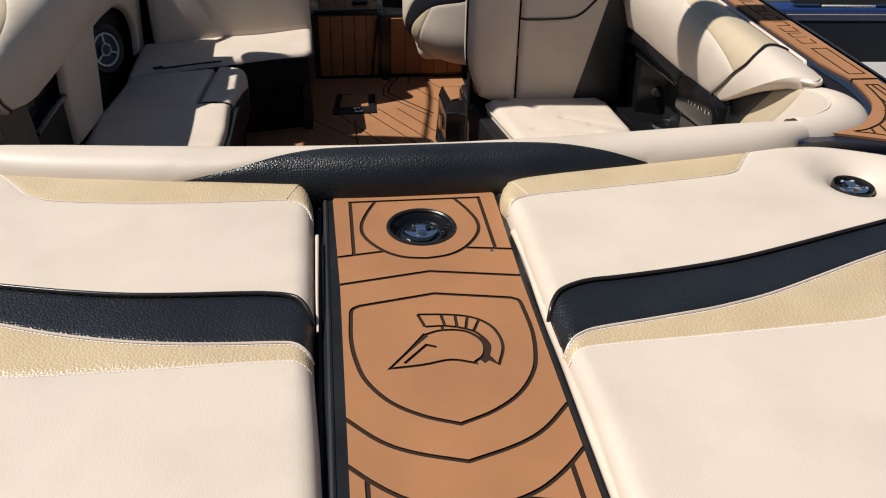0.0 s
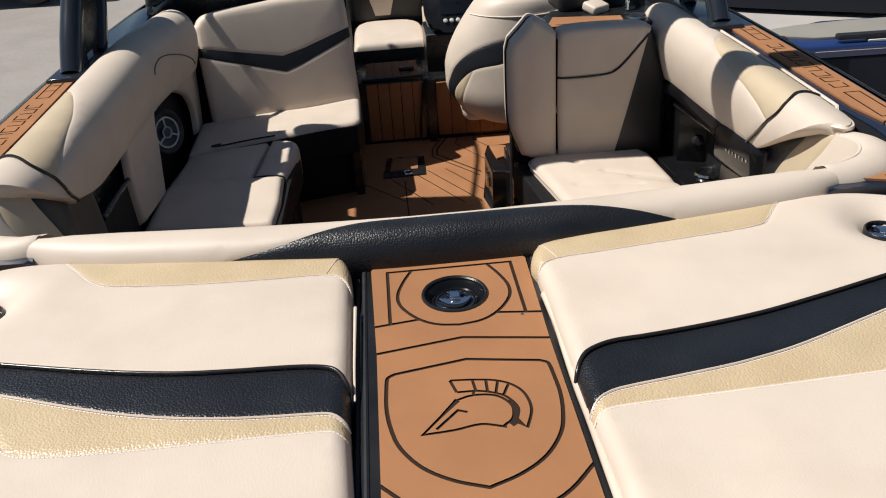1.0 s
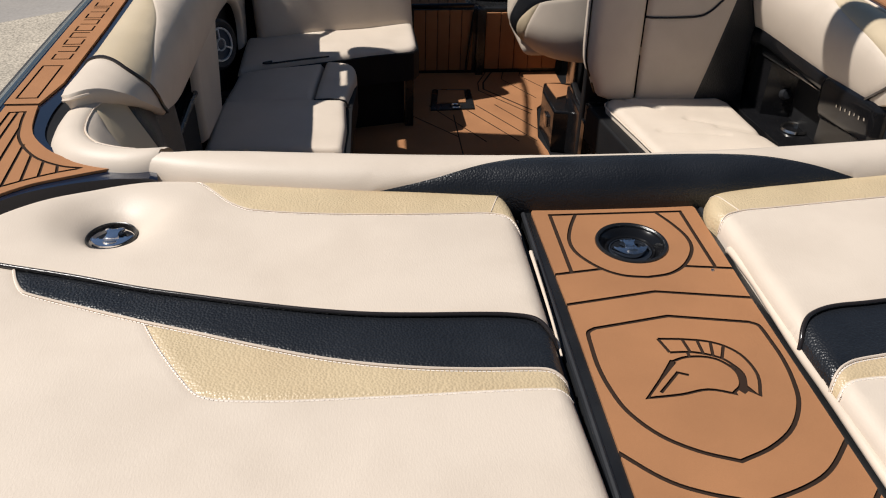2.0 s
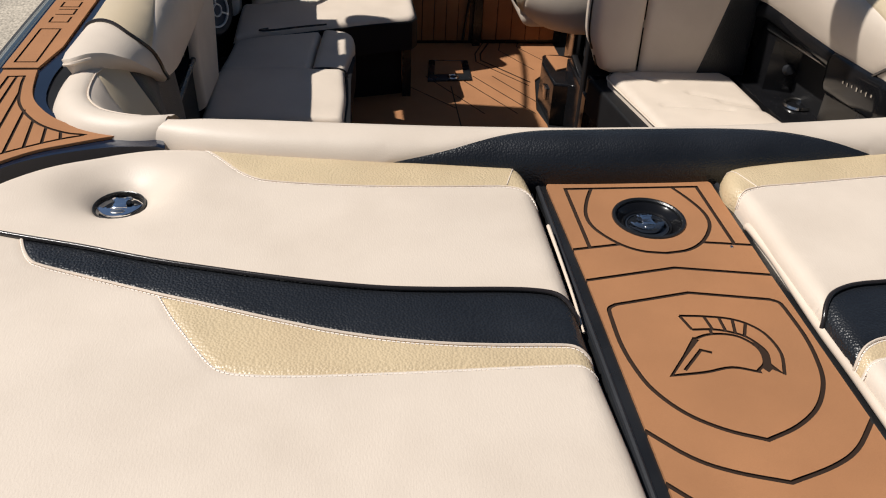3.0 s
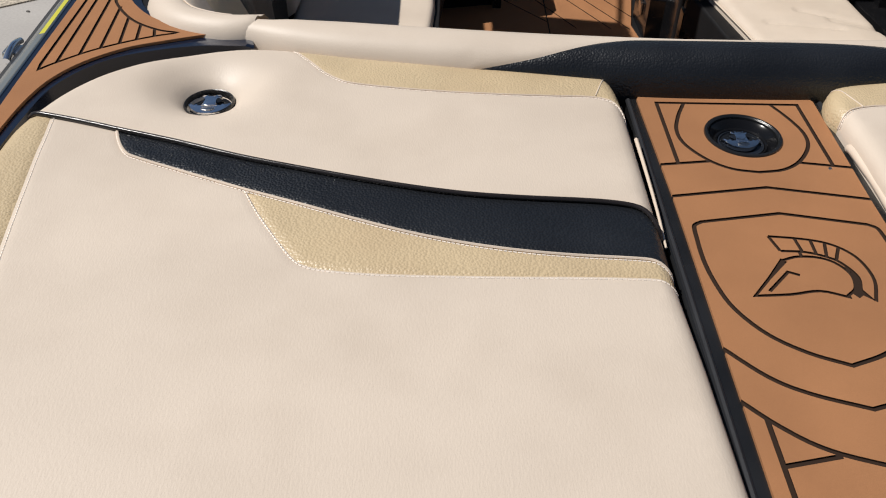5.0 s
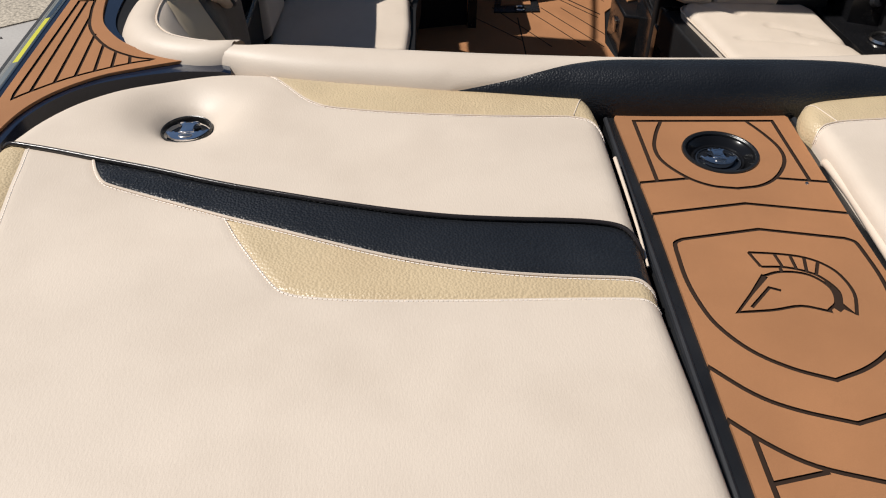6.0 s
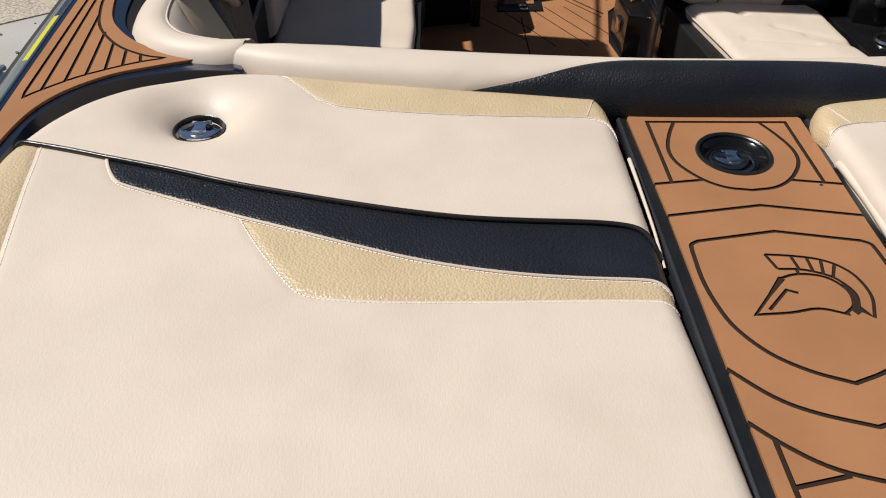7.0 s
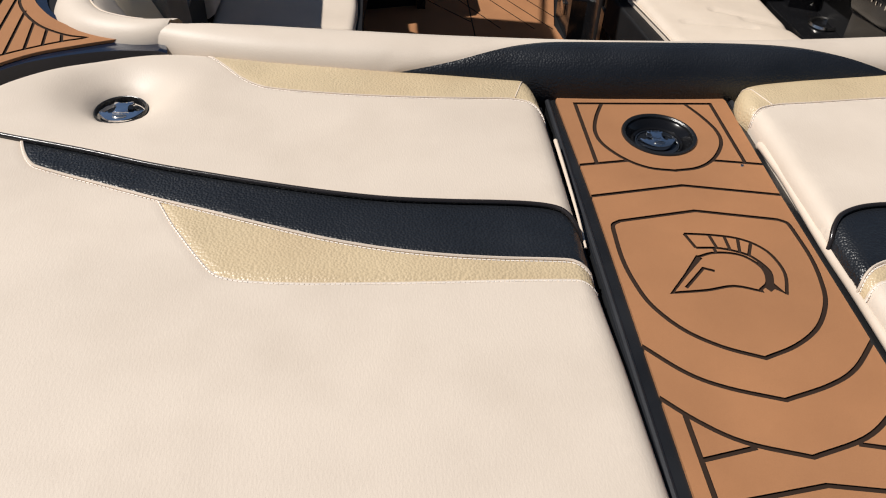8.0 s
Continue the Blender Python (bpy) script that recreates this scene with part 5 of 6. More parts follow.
ledge = thing("helm_ledge", "tan foam ledge with a black edge behind the backrest", "ledge", (0.8, 3.4, 1.6))
part("edge", slab([(0.55, 3.285), (1.10, 3.285), (1.12, 3.60), (0.66, 3.60), (0.58, 3.46)], 1.56, 1.622, 0.008), PLASTIC, ledge, "black edge")
foam_sheet("tread", np.array([(0.585, 3.30), (0.915, 3.30), (0.925, 3.40), (0.64, 3.455)]), 1.6225, 1.629, [np.array([(0.63, 3.33), (0.90, 3.325)])], ledge, "tan foam")
for x, y, rr in ((0.985, 3.375, 0.042), (1.09, 3.40, 0.036)):
    cup = thing("cup_holder", "shallow stainless steel cup holder in the ledge", "cup holder", (x, y, 1.62), "cup holders")
    part("rim", lathe([(rr * 0.8, -0.05), (rr * 0.84, 0.006), (rr, 0.008), (rr * 1.06, 0.0)], 32, (x, y, 1.624)), STEEL, cup)
    part("bottom", lathe([(0.0001, -0.045), (rr * 0.82, -0.045)], 24, (x, y, 1.624)), STEEL, cup)
rag = thing("folded_cloth", "small folded cream cloth lying on the ledge", "cloth", (0.85, 3.5, 1.63))
part("cloth", moved(box(-0.05, 0.05, -0.04, 0.04, 0.0, 0.04, 0.012), Matrix.Translation((0.845, 3.53, 1.623)) @ Matrix.Rotation(0.6, 4, "Z") @ Matrix.Rotation(0.25, 4, "X")), CREAM, rag)

pod = thing("side_console", "black plastic side console with a steel cup holder", "console", (1.12, 2.85, 1.0))
part("shelf", slab([(1.00, 3.24), (1.03, 2.80), (1.06, 2.30), (1.22, 2.30), (1.22, 3.24)], 1.05, 1.108, 0.012), GLOSS, pod)
part("aft_housing", slab([(1.085, 2.20), (1.20, 2.20), (1.20, 2.62), (1.105, 2.62)], 1.05, 1.40, 0.02), GLOSS, pod)
part("back_panel", slab([(1.21, 2.60), (1.24, 2.60), (1.24, 3.25), (1.21, 3.25)], 1.08, 1.46, 0.006), GLOSS, pod)
part("knob_panel", slab([(1.078, 3.0), (1.208, 2.946), (1.208, 3.24), (1.085, 3.24)], 1.106, 1.40, 0.012), GLOSS, pod, "black panel behind the shelf")
part("lip", moved(box(-0.030, 0.030, -0.25, 0.25, -0.030, 0.040, 0.012, 3), Matrix.Translation((1.102, 2.85, 1.366)) @ Matrix.Rotation(radians(-5), 4, "X")), GLOSS, pod, "black overhanging lip")
arm = part("arm", moved(box(-0.052, 0.052, -0.19, 0.19, -0.084, 0.078, 0.046, 5), Matrix.Translation((1.095, 2.41, 1.388)) @ Matrix.Rotation(radians(-8), 4, "X")), GLOSS, pod, "rounded black arm")
for k in range(7):
    part("lettering", moved(box(-0.0012, 0.0, -0.0025 - 0.002 * (k % 3 == 0), 0.0025, -0.004 - 0.004 * (k % 2), 0.005), Matrix.Translation((1.0417, 2.447 - 0.027 * k, 1.384 + 0.0043 * k)) @ Matrix.Rotation(radians(-8), 4, "X")), STEEL, arm, "pale lettering bar", True)
part("knob", lathe([(0.0001, 0.028), (0.018, 0.026), (0.022, 0.0)], 20, m=Matrix.Translation((1.146, 2.974, 1.200)) @ Matrix.Rotation(radians(68), 4, "X")), RUBBER, pod, "black knob")
# Bright tube that draws the highlight along the edge of the lip.
part("lip_highlight", tube([(1.074, 3.074, 1.327), (1.073, 2.85, 1.347), (1.074, 2.626, 1.368)], 0.004, 6), STEEL, pod, "steel line drawn as the highlight on the lip edge")
part("corner", tube(smooth([(1.06, 3.24, 1.02), (1.065, 3.235, 1.20), (1.078, 3.215, 1.32), (1.092, 3.11, 1.388), (1.096, 2.8, 1.398), (1.100, 2.45, 1.405)], 5), 0.046, 12), GLOSS, pod, "rounded black rim")
part("cup_rim", lathe([(0.040, -0.06), (0.042, 0.006), (0.050, 0.009), (0.054, 0.0)], 36, (1.150, 2.842, 1.112)), STEEL, pod, "steel cup holder")
part("cup_bottom", lathe([(0.0001, -0.055), (0.041, -0.055)], 24, (1.150, 2.842, 1.112)), STEEL, pod, "steel cup bottom")

# ---- helm, walk-through and bow ----
stepbox = thing("step_box", "small black step box with a tan foam top", "step", (0.46, 3.9, 0.68))
part("body", slab([(0.37, 3.55), (0.50, 3.52), (0.555, 3.72), (0.55, 3.88), (0.39, 3.895), (0.365, 3.80)], 0.68, 0.885, 0.012), GLOSS, stepbox, "black body")
part("tread", slab([(0.412, 3.69), (0.53, 3.745), (0.532, 3.85), (0.398, 3.865)], 0.884, 0.893, 0.003), FOAM, stepbox, "tan foam top")
part("latch", box(0.355, 0.371, 3.64, 3.70, 0.76, 0.82, 0.004, 2), STEEL, stepbox, "steel latch")
lever = thing("seat_hinge", "black folding hinge panel beside the lounge", "hinge", (0.45, 3.35, 0.7))
part("arm", moved(box(-0.015, 0.015, -0.20, 0.20, -0.03, 0.03, 0.008, 2), Matrix.Translation((0.455, 3.38, 0.95)) @ Matrix.Rotation(radians(12), 4, "X")), GLOSS, lever)
part("plate", slab([(0.42, 3.2), (0.45, 3.2), (0.47, 3.62), (0.44, 3.62)], 0.68, 0.98, 0.006), GLOSS, lever)

seatf = thing("helm_chair", "cream bucket helm chair with a black stripe and gold patch", "seat", (0.58, 4.0, 0.7))


def bucket(uv, h):
    """u round the shell from its port edge, v the height."""
    q = uv[:, 0] / 0.33
    z = uv[:, 1]
    t = np.clip((z - 1.0) / 0.62, 0, 1)
    w = (0.385 - 0.20 * np.clip((t - 0.45) / 0.55, 0, 1) ** 1.6 - 0.16 * np.clip((0.35 - t) / 0.35, 0, 1) ** 2) + h
    dpt = (0.26 - 0.05 * t - 0.06 * np.clip((0.3 - t) / 0.3, 0, 1) ** 2) + h
    return np.stack([0.586 - w * np.cos(q), 4.02 - dpt * np.sin(q) + 0.10 * t, z], 1)


U = 0.33 * math.pi
strip_up = smooth([(0.0, 1.10), (0.10, 1.22), (0.20, 1.33), (0.32, 1.40), (U / 2, 1.435), (U, 1.44)], 6)
strip_lo = smooth([(0.0, 1.04), (0.10, 1.13), (0.18, 1.21), (0.28, 1.285), (0.40, 1.315), (U / 2, 1.33), (U, 1.335)], 6)
patch = smooth([(0.0, 1.04), (0.07, 1.062), (0.14, 1.10), (0.21, 1.17), (0.28, 1.285)], 4)
sl_w = np.array([p for p in strip_lo if p[0] <= 0.2801])
sl_e = np.array([p for p in strip_lo if p[0] > 0.2799])
ax = np.array([(0.0, 1.0), (U, 1.0), (U, 1.62), (0.0, 1.62)])
cushion(seatf, bucket, ax, [
    ("back_top", joinlines(strip_up, [(U, 1.62), (0, 1.62)]), CREAM, ""),
    ("stripe", joinlines(strip_lo, strip_up[::-1]), BLACK, "black vinyl stripe"),
    ("gold_patch", joinlines(patch, sl_w[::-1]), GOLD_SMOOTH, "gold vinyl patch"),
    ("back_low", joinlines([(0, 1.0), (U, 1.0)], [(U, 1.335)], sl_e[::-1], patch[::-1]), CREAM, "")], 0.0, 0.045, None, 0.02)
part("seat_pad", box(0.28, 0.92, 3.95, 4.42, 0.99, 1.14, 0.05, 4), CREAM, seatf, "cream seat pad")
part("inner_back", moved(box(0.40, 0.80, 3.99, 4.07, 1.05, 1.57, 0.035, 4), Matrix.Identity(4)), CREAM, seatf, "cream inner back")
part("top_seam", tube(bucket(np.array([(u, 1.535) for u in np.linspace(0.12, U - 0.12, 30)]), np.full(30, 0.002)), 0.003, 6), THREAD, seatf, "seam line")
part("pedestal", lathe([(0.12, 0.0), (0.12, 0.02), (0.05, 0.04), (0.05, 0.33), (0.0001, 0.33)], 28, (0.62, 4.15, 0.68)), STEEL, seatf, "steel pedestal")

step = thing("walkthrough_step", "tan foam faced step in black frame to the bow", "step", (0, 4.76, 0.68), kind="structure")
part("frame", slab([(-0.31, 4.555), (0.64, 4.555), (0.64, 4.62), (-0.31, 4.62)], 0.68, 1.055, 0.01), PLASTIC, step, "black frame")


def face_boards(x0, x1, n, z0, z1):
    w = (x1 - x0) / n
    for i in range(n):
        part("board", box(x0 + i * w + 0.002, x0 + (i + 1) * w - 0.002, 4.545, 4.556, z0, z1, 0.002, 1), FOAM, step)


face_boards(-0.222, 0.112, 5, 0.70, 1.045)
face_boards(0.182, 0.600, 5, 0.705, 1.03)
part("jamb", slab([(0.130, 4.515), (0.172, 4.515), (0.172, 4.60), (0.130, 4.60)], 0.68, 1.06, 0.008), PLASTIC, step, "black jamb")
part("stay", tube([(0.112, 4.53, 1.04), (0.072, 4.52, 0.70)], 0.008, 8), PLASTIC, step, "thin black stay")
part("top_rail", tube([(-0.242, 4.55, 1.068), (0.112, 4.55, 1.071)], 0.013, 8), GLOSS, step, "black top rail")
for i in range(6):
    part("tread_board", slab([(-0.222 + 0.0535 * i, 4.63), (-0.171 + 0.0535 * i, 4.63), (-0.171 + 0.0535 * i, 5.10), (-0.222 + 0.0535 * i, 5.10)], 1.0, 1.012, 0.002), FOAM, step)
part("latch", box(-0.02, 0.075, 4.86, 4.90, 1.014, 1.04, 0.01, 2), PLASTIC, step, "black latch")
part("tread_base", slab([(-0.31, 4.62), (0.64, 4.62), (0.64, 4.95), (0.14, 5.18), (-0.31, 5.18)], 0.68, 0.999, 0.004), PLASTIC, step, "black base")

bow = thing("bow_seat", "cream vinyl bow seat with a black front and backrest", "seat", (-0.05, 5.6, 0.7))
bo = joinlines([(-0.29, 5.22), (0.18, 5.22)], smooth([(0.185, 5.60), (0.165, 5.74), (0.08, 5.83), (-0.06, 5.85), (-0.19, 5.84), (-0.27, 5.76), (-0.29, 5.62)], 5))
cushion(bow, flat_frame(1.10), bo, [("seat", bo, CREAM, "")], 0.0, 0.04, -0.04, 0.03, 0.012)
part("front", slab([(-0.29, 5.23), (0.18, 5.23), (0.19, 5.8), (-0.29, 5.85)], 0.72, 1.06, 0.015), BLACK, bow, "black vinyl front")
part("backrest", box(-0.31, 0.22, 5.86, 5.96, 1.08, 1.5, 0.03), BLACK, bow, "black backrest")
part("insert", moved(slab([(-0.135, 1.13), (-0.03, 1.13), (0.06, 1.45), (-0.23, 1.45)], 0.0, 0.012, 0.003), Matrix.Translation((0, 5.858, 0)) @ Matrix.Rotation(radians(90), 4, "X")), CREAM, bow, "cream backrest insert")
part("side_wing", slab([(0.185, 5.05), (0.235, 5.05), (0.235, 5.86), (0.195, 5.86)], 0.70, 1.18, 0.015), CREAM, bow, "cream side wing")

dash = thing("helm_dash", "black helm dash with a screen and a row of pale buttons", "dashboard", (0.4, 4.95, 1.0))
part("body", slab([(0.16, 4.86), (0.98, 4.86), (1.05, 5.2), (0.16, 5.2)], 1.0, 1.23, 0.02), PLASTIC, dash, "black dash body")
dm = Matrix.Translation((0.36, 4.90, 1.345)) @ Matrix.Rotation(radians(62), 4, "X")
binnacle = part("binnacle", moved(slab(smooth([(-0.20, 0.12), (-0.19, -0.04), (-0.12, -0.115), (0.05, -0.12), (0.15, -0.085), (0.21, 0.10), (0.16, 0.17), (-0.14, 0.17), (-0.20, 0.12)], 5)[:-1], -0.05, 0.0, 0.02), dm), PLASTIC, dash, "black binnacle")
part("screen", moved(slab([(-0.10, -0.015), (0.09, -0.015), (0.09, 0.13), (-0.10, 0.13)], 0.0, 0.006, 0.002), dm), SCREEN, binnacle, "dark screen")
for k in range(5):
    part("button", moved(lathe([(0.0001, 0.012), (0.011, 0.010), (0.014, 0.0)], 14), dm @ Matrix.Translation((-0.075 + 0.038 * k, -0.052, 0.0))), PAPER, binnacle, "pale button")
wheel = thing("steering_wheel", "black sport steering wheel", "steering wheel", (0.62, 4.72, 1.3))
wm = Matrix.Translation((0.66, 4.70, 1.42)) @ Matrix.Rotation(radians(60), 4, "X")
rim = part("rim", moved(tube([(0.17 * math.cos(q), 0.17 * math.sin(q), 0) for q in np.linspace(0, 2 * math.pi, 41)[:-1]], 0.016, 10, True), wm), RUBBER, wheel)
for k in range(3):
    part("spoke", moved(box(0.02, 0.165, -0.014, 0.014, -0.006, 0.006, 0.004, 2), wm @ Matrix.Rotation(math.radians(90 + 120 * k), 4, "Z")), STEEL, rim, "steel spoke")
part("column", tube([(0.66, 4.70, 1.42), (0.66, 4.90, 1.31)], 0.03, 10), PLASTIC, wheel, "black column")
helm_side = thing("helm_side_panel", "black helm side panel with a chrome grab handle", "console", (1.05, 4.2, 1.0))
part("panel", slab([(0.98, 3.58), (1.17, 3.50), (1.14, 4.95), (0.80, 4.95), (0.92, 4.3)], 0.70, 1.60, 0.02), PLASTIC, helm_side)
part("visor", moved(box(-0.12, 0.12, -0.10, 0.10, 0.0, 0.13, 0.03, 3), Matrix.Translation((0.80, 3.66, 1.615)) @ Matrix.Rotation(0.12, 4, "Z")), RUBBER, helm_side, "black padded visor")
part("screen_edge", slab([(0.90, 3.62), (1.08, 3.56), (1.06, 3.60), (0.92, 3.66)], 1.60, 1.74, 0.006), SCREEN, helm_side, "dark glass edge")
part("handle", tube(smooth([(0.985, 3.50, 1.625), (0.98, 3.52, 1.70), (0.975, 3.60, 1.75), (0.97, 3.70, 1.72)], 5), 0.011, 8), CHROME, helm_side, "chrome grab handle")
setting("helm_bulkhead", box(0.22, 1.16, 4.97, 5.05, 0.68, 1.2), MATTE, "black bulkhead ahead of the helm", "bulkhead")
console = thing("port_console", "black padded console ahead of the port seat", "console", (-0.7, 4.7, 0.7))
part("body", slab([(-1.12, 4.36), (-0.29, 4.56), (-0.29, 5.22), (-1.06, 5.22)], 0.68, 1.50, 0.03), MATTE, console)
part("pad", slab([(-1.14, 4.50), (-0.28, 4.53), (-0.28, 5.25), (-1.02, 5.27)], 1.50, 1.70, 0.05), PLASTIC, console, "black padded top")
setting("port_bulkhead", box(-1.16, -0.33, 4.97, 5.05, 0.68, 1.2), MATTE, "black bulkhead ahead of the port seat", "bulkhead")

# ---- windscreen and tower ----
screen = thing("windscreen", "tinted windscreen in a black frame along the deck", "windscreen", (0, 4.5, 1.65))
for side in (1, -1):
    a, b, c = (side * -1.19, 3.98, 1.660), (side * -1.06, 4.60, 1.675), (side * -0.60, 5.15, 1.69)
    a2, b2, c2 = (side * -1.16, 4.08, 1.86), (side * -0.99, 4.72, 2.00), (side * -0.50, 5.25, 2.05)
    part("frame_rail", tube(smooth([a, b, c], 8), 0.016, 8), TOWER, screen, "black base rail")
    part("frame_top", tube(smooth([a, a2, b2, c2], 6), 0.016, 8), TOWER, screen, "black top rail")
    part("frame_post", tube([b, b2], 0.016, 8), TOWER, screen, "black post")
    for p, q, p2, q2 in ((a, b, a2, b2), (b, c, b2, c2)):
        pane = part("pane", from_data([p, q, q2, p2], [(0, 1, 2, 3)]), GLASS, screen, "tinted glass pane", True)
        pane.visible_shadow = False

tower = thing("wake_tower", "dark painted wakeboard tower with folding legs over the cockpit", "tower", (0, 3.1, 1.65))
for side in (1, -1):
    x = side * -1.0 if side > 0 else 0.955
    part("foot", slab([(x * 1.20, 2.96), (x * 1.345, 2.96), (x * 1.335, 3.42), (x * 1.215, 3.42)], 1.648, 1.672, 0.008), TOWER, tower, "dark base foot")
    part("rear_leg", tube(smooth([(x * 1.276, 3.045, 1.66), (x * 1.276, 3.13, 1.77), (x * 1.270, 3.26, 1.92), (x * 1.256, 3.40, 2.12), (x * 1.225, 3.58, 2.5), (x * 1.16, 3.60, 2.9), (x * 1.12, 3.36, 3.10), (x * 1.08, 2.98, 3.20), (x * 0.98, 2.76, 3.26), (x * 0.80, 2.72, 3.30)], 6), 0.042, 14), TOWER, tower, "glossy dark rear leg")
    part("front_leg", tube(smooth([(x * 1.262, 3.36, 1.66), (x * 1.262, 3.52, 1.86), (x * 1.25, 3.68, 2.15), (x * 1.22, 3.76, 2.45), (x * 1.17, 3.66, 2.86)], 6), 0.036, 12), TOWER, tower, "dark front leg")
    if side > 0:
        # Real plate; its forward arm (y 3.5 to 3.9) is added to shade the floor.
        part("gusset", moved(slab([(3.07, 1.67), (3.36, 1.67), (3.52, 1.86), (3.86, 1.86), (3.88, 2.12), (3.40, 2.14), (3.20, 1.84)], -0.018, 0.018, 0.006), Matrix(((0, 0, 1, x * 1.268), (1, 0, 0, 0), (0, 1, 0, 0), (0, 0, 0, 1)))), PLASTIC, tower, "dark gusset plate")
        part("decal", moved(slab([(3.175, 1.675), (3.245, 1.675), (3.245, 1.700), (3.175, 1.700)], 0.0, 0.0015), Matrix(((0, 0, 1, x * 1.2485), (1, 0, 0, 0), (0, 1, 0, 0), (0, 0, 0, 1)))), PAPER, tower, "small white and red decal", True)
# Invented block out of view, sized so that its shadow darkens the aft floor.
part("unseen_shade_block", box(-1.30, -1.14, 3.02, 3.95, 2.20, 3.08, 0.07, 4), TOWER, tower, "added unseen block on the tower that shades the floor")
# Invented plate, its outline traced back from the shadow edge on the floor.
part("shade_plate", moved(slab([(4.20, 1.96), (5.2, 1.96), (5.2, 3.05), (4.78, 3.13), (4.64, 3.17), (4.41, 2.65)], -0.008, 0.008, 0.004), Matrix(((0, 0, 1, -1.17), (1, 0, 0, 0), (0, 1, 0, 0), (0, 0, 0, 1)))), SHADE, tower, "added unseen plate that shades the forward floor and step")
# This rail is added too, only to tie the shading plate to the tower.
part("shade_plate_rail", tube(smooth([(-1.16, 3.62, 2.90), (-1.17, 4.1, 3.06), (-1.17, 4.64, 3.17), (-1.17, 5.2, 3.05), (-0.95, 5.35, 2.5), (-0.50, 5.25, 2.05)], 5), 0.012, 8), TOWER, tower, "added thin rail joining the shade plate to the tower")
# Made-up roll above the view; its path and taper shape the shadow it drops.
part("shade_roll", tube(smooth([(-1.02, 3.345, 3.17), (-0.5, 3.345, 3.23), (-0.1, 3.36, 3.26), (0.2, 3.41, 3.27), (0.6, 3.41, 3.24), (1.06, 3.40, 3.16)], 8), 0.155, 14, taper=lambda t: 0.66 + 0.34 * min(1.0, max(0.0, (t - 0.42) / 0.15))), SHADE, tower, "added unseen dark roll on the tower that casts shade below")
part("aft_bar", tube(smooth([(-0.82, 2.72, 3.29), (-0.4, 2.705, 3.34), (0.0, 2.70, 3.36), (0.4, 2.705, 3.34), (0.82, 2.72, 3.29)], 8), 0.09, 14), TOWER, tower, "wide aft crossbar")

# ---- outside ----
fit2 = thing("hull_cleat", "small chrome cleat on the grey outer lip", "cleat", (-1.42, 1.59, 1.60))
part("horn", tube(smooth([(-1.424, 1.545, 1.620), (-1.425, 1.57, 1.627), (-1.427, 1.60, 1.628), (-1.428, 1.63, 1.621)], 4), 0.0075, 10), CHROME, fit2)
part("foot", box(-1.445, -1.405, 1.57, 1.61, 1.595, 1.625, 0.006, 2), STEEL, fit2, "steel foot")

other = thing("neighbour_boat", "blue and black boat standing beside on the yard", "boat", (3.5, 4.6, 0.0))
nx = Matrix.Translation((2.45, 4.62, 0)) @ Matrix.Rotation(radians(-3), 4, "Z")
part("side", moved(slab([(0, 0), (3.6, 0.0), (3.8, 0.2), (3.6, 0.5), (0.3, 0.5), (-0.3, 0.25)], 0.70, 0.972, 0.03), nx), HULLDARK, other, "dark hull side")
part("upper_band", moved(slab([(-0.02, -0.03), (3.62, -0.03), (3.84, 0.2), (3.62, 0.53), (0.28, 0.53), (-0.34, 0.25)], 0.972, 1.046, 0.02), nx), BLUE, other, "blue upper band")
part("cover", moved(slab(smooth([(0.06, 0.10), (1.8, 0.06), (3.5, 0.10), (3.6, 0.25), (3.2, 0.44), (0.4, 0.44), (-0.2, 0.25), (0.06, 0.10)], 4)[:-1], 1.046, 1.062, 0.006), nx), CANVAS, other, "grey canvas cover")
part("rail", moved(box(0.16, 2.6, -0.01, 0.05, 1.064, 1.098, 0.012, 2), nx), RUBBER, other, "black rail")
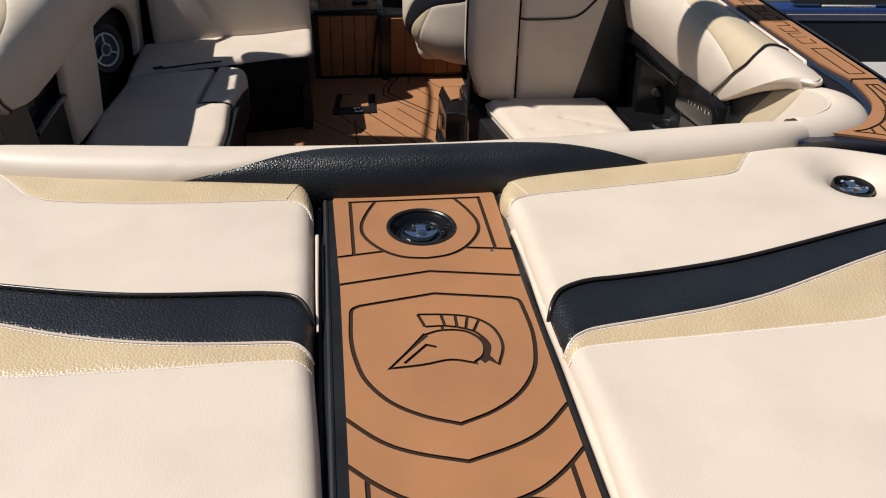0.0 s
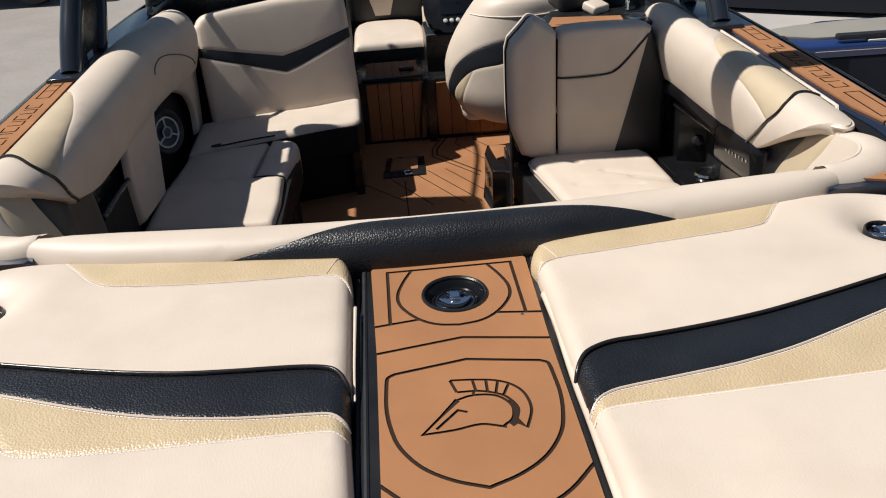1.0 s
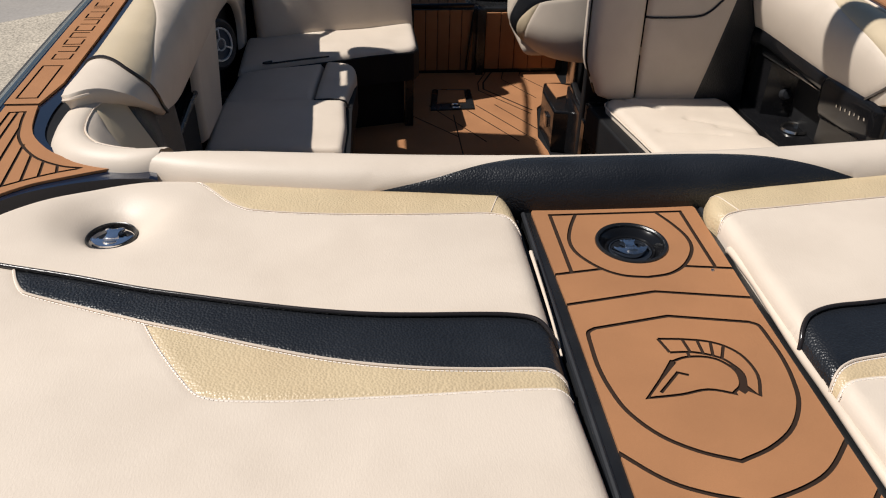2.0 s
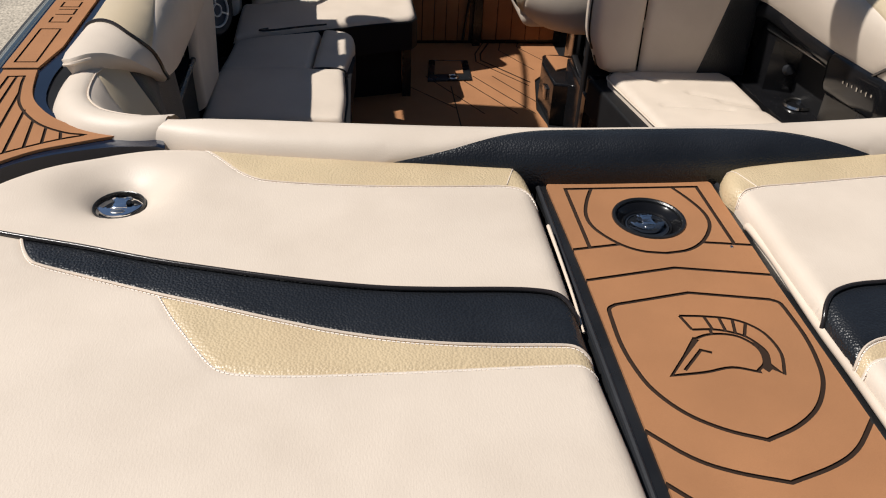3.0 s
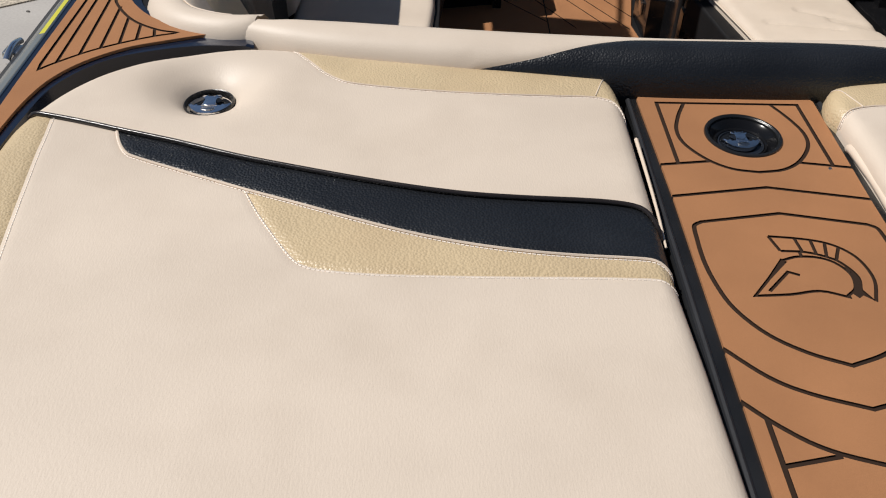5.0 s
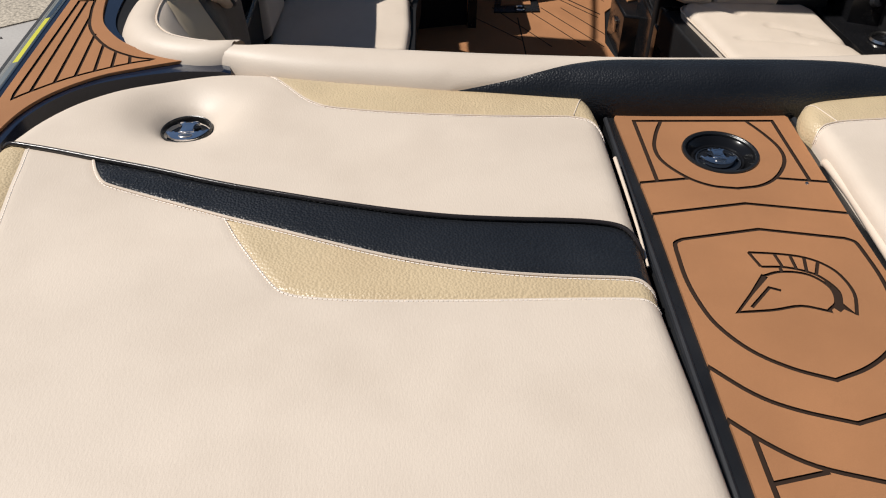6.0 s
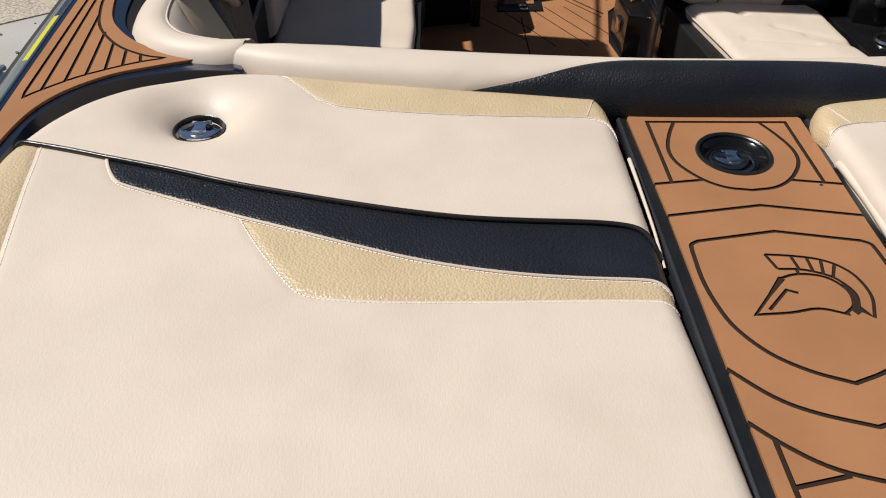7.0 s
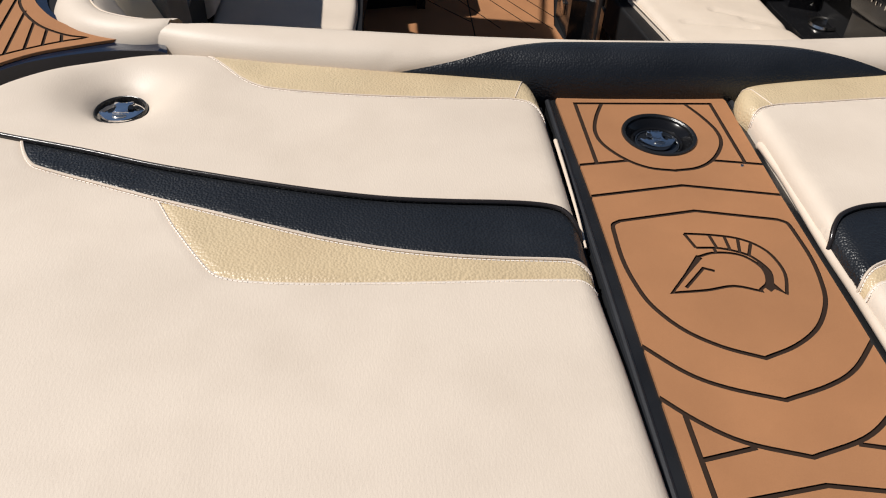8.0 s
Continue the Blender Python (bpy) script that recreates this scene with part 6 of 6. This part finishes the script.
part("rail_gap", moved(box(0.34, 0.68, -0.015, 0.02, 1.047, 1.062, 0.003, 1), nx), PAPER, other, "white strip")
part("block", moved(box(-0.25, -0.14, -0.01, 0.06, 1.045, 1.10, 0.01, 2), nx), RUBBER, other, "black fender block")
part("side_line", moved(box(0.02, 3.6, -0.034, -0.029, 1.008, 1.012), nx), STEEL, other, "pale pinstripe", True)
part("marker", moved(box(-0.12, -0.06, -0.045, -0.02, 1.005, 1.032, 0.005, 2), nx), ORANGE, other, "amber marker lamp")
for k in range(2):
    part("trestle", moved(box(0.6 + 2.0 * k, 0.75 + 2.0 * k, 0.1, 0.4, 0.0, 0.71, 0.01, 1), nx), RUBBER, other, "black trestle")
far = thing("covered_boat", "dark covered boat on stands farther off in the yard", "boat", (7, 9.2, 0))
fx = Matrix.Translation((3.45, 9.62, 0)) @ Matrix.Rotation(radians(-26), 4, "Z")
# Hull foot is set low along a ground shadow's edge, so it fills that shade.
part("side", moved(slab(smooth([(0, 0.25), (1.2, 0.05), (5, 0.0), (10, 0.1), (11, 1.2), (10, 2.4), (0, 2.4), (-0.5, 1.2), (0, 0.25)], 4)[:-1], 0.06, 1.0, 0.04), fx), HULLDARK, far, "dark hull side")
part("cover", moved(slab([(0.0, 0.15), (10.2, 0.1), (10.2, 2.5), (0.0, 2.5)], 1.0, 1.9, 0.25), fx), SHADE, far, "dark canvas cover")
for k in range(3):
    part("stand", moved(box(1.2 + 3.6 * k, 1.45 + 3.6 * k, 0.9, 1.6, 0.0, 0.07, 0.01, 1), fx), RUBBER, far, "black stand")
truck = thing("parked_trailer", "dark trailer standing far off on the yard", "trailer", (-7, 14.0, 0))
part("bed", box(-9.5, -4.75, 13.0, 15.2, 0.5, 1.3, 0.05), SHADE, truck, "dark bed")
for x in (-8.4, -5.16):
    part("wheel", lathe([(0.0001, -0.11), (0.2, -0.12), (0.33, -0.11), (0.36, 0), (0.33, 0.11), (0.2, 0.12), (0.0001, 0.11)], 28, m=Matrix.Translation((x, 13.02, 0.36)) @ Matrix.Rotation(radians(90), 4, "X")), RUBBER, truck, "black tyre")
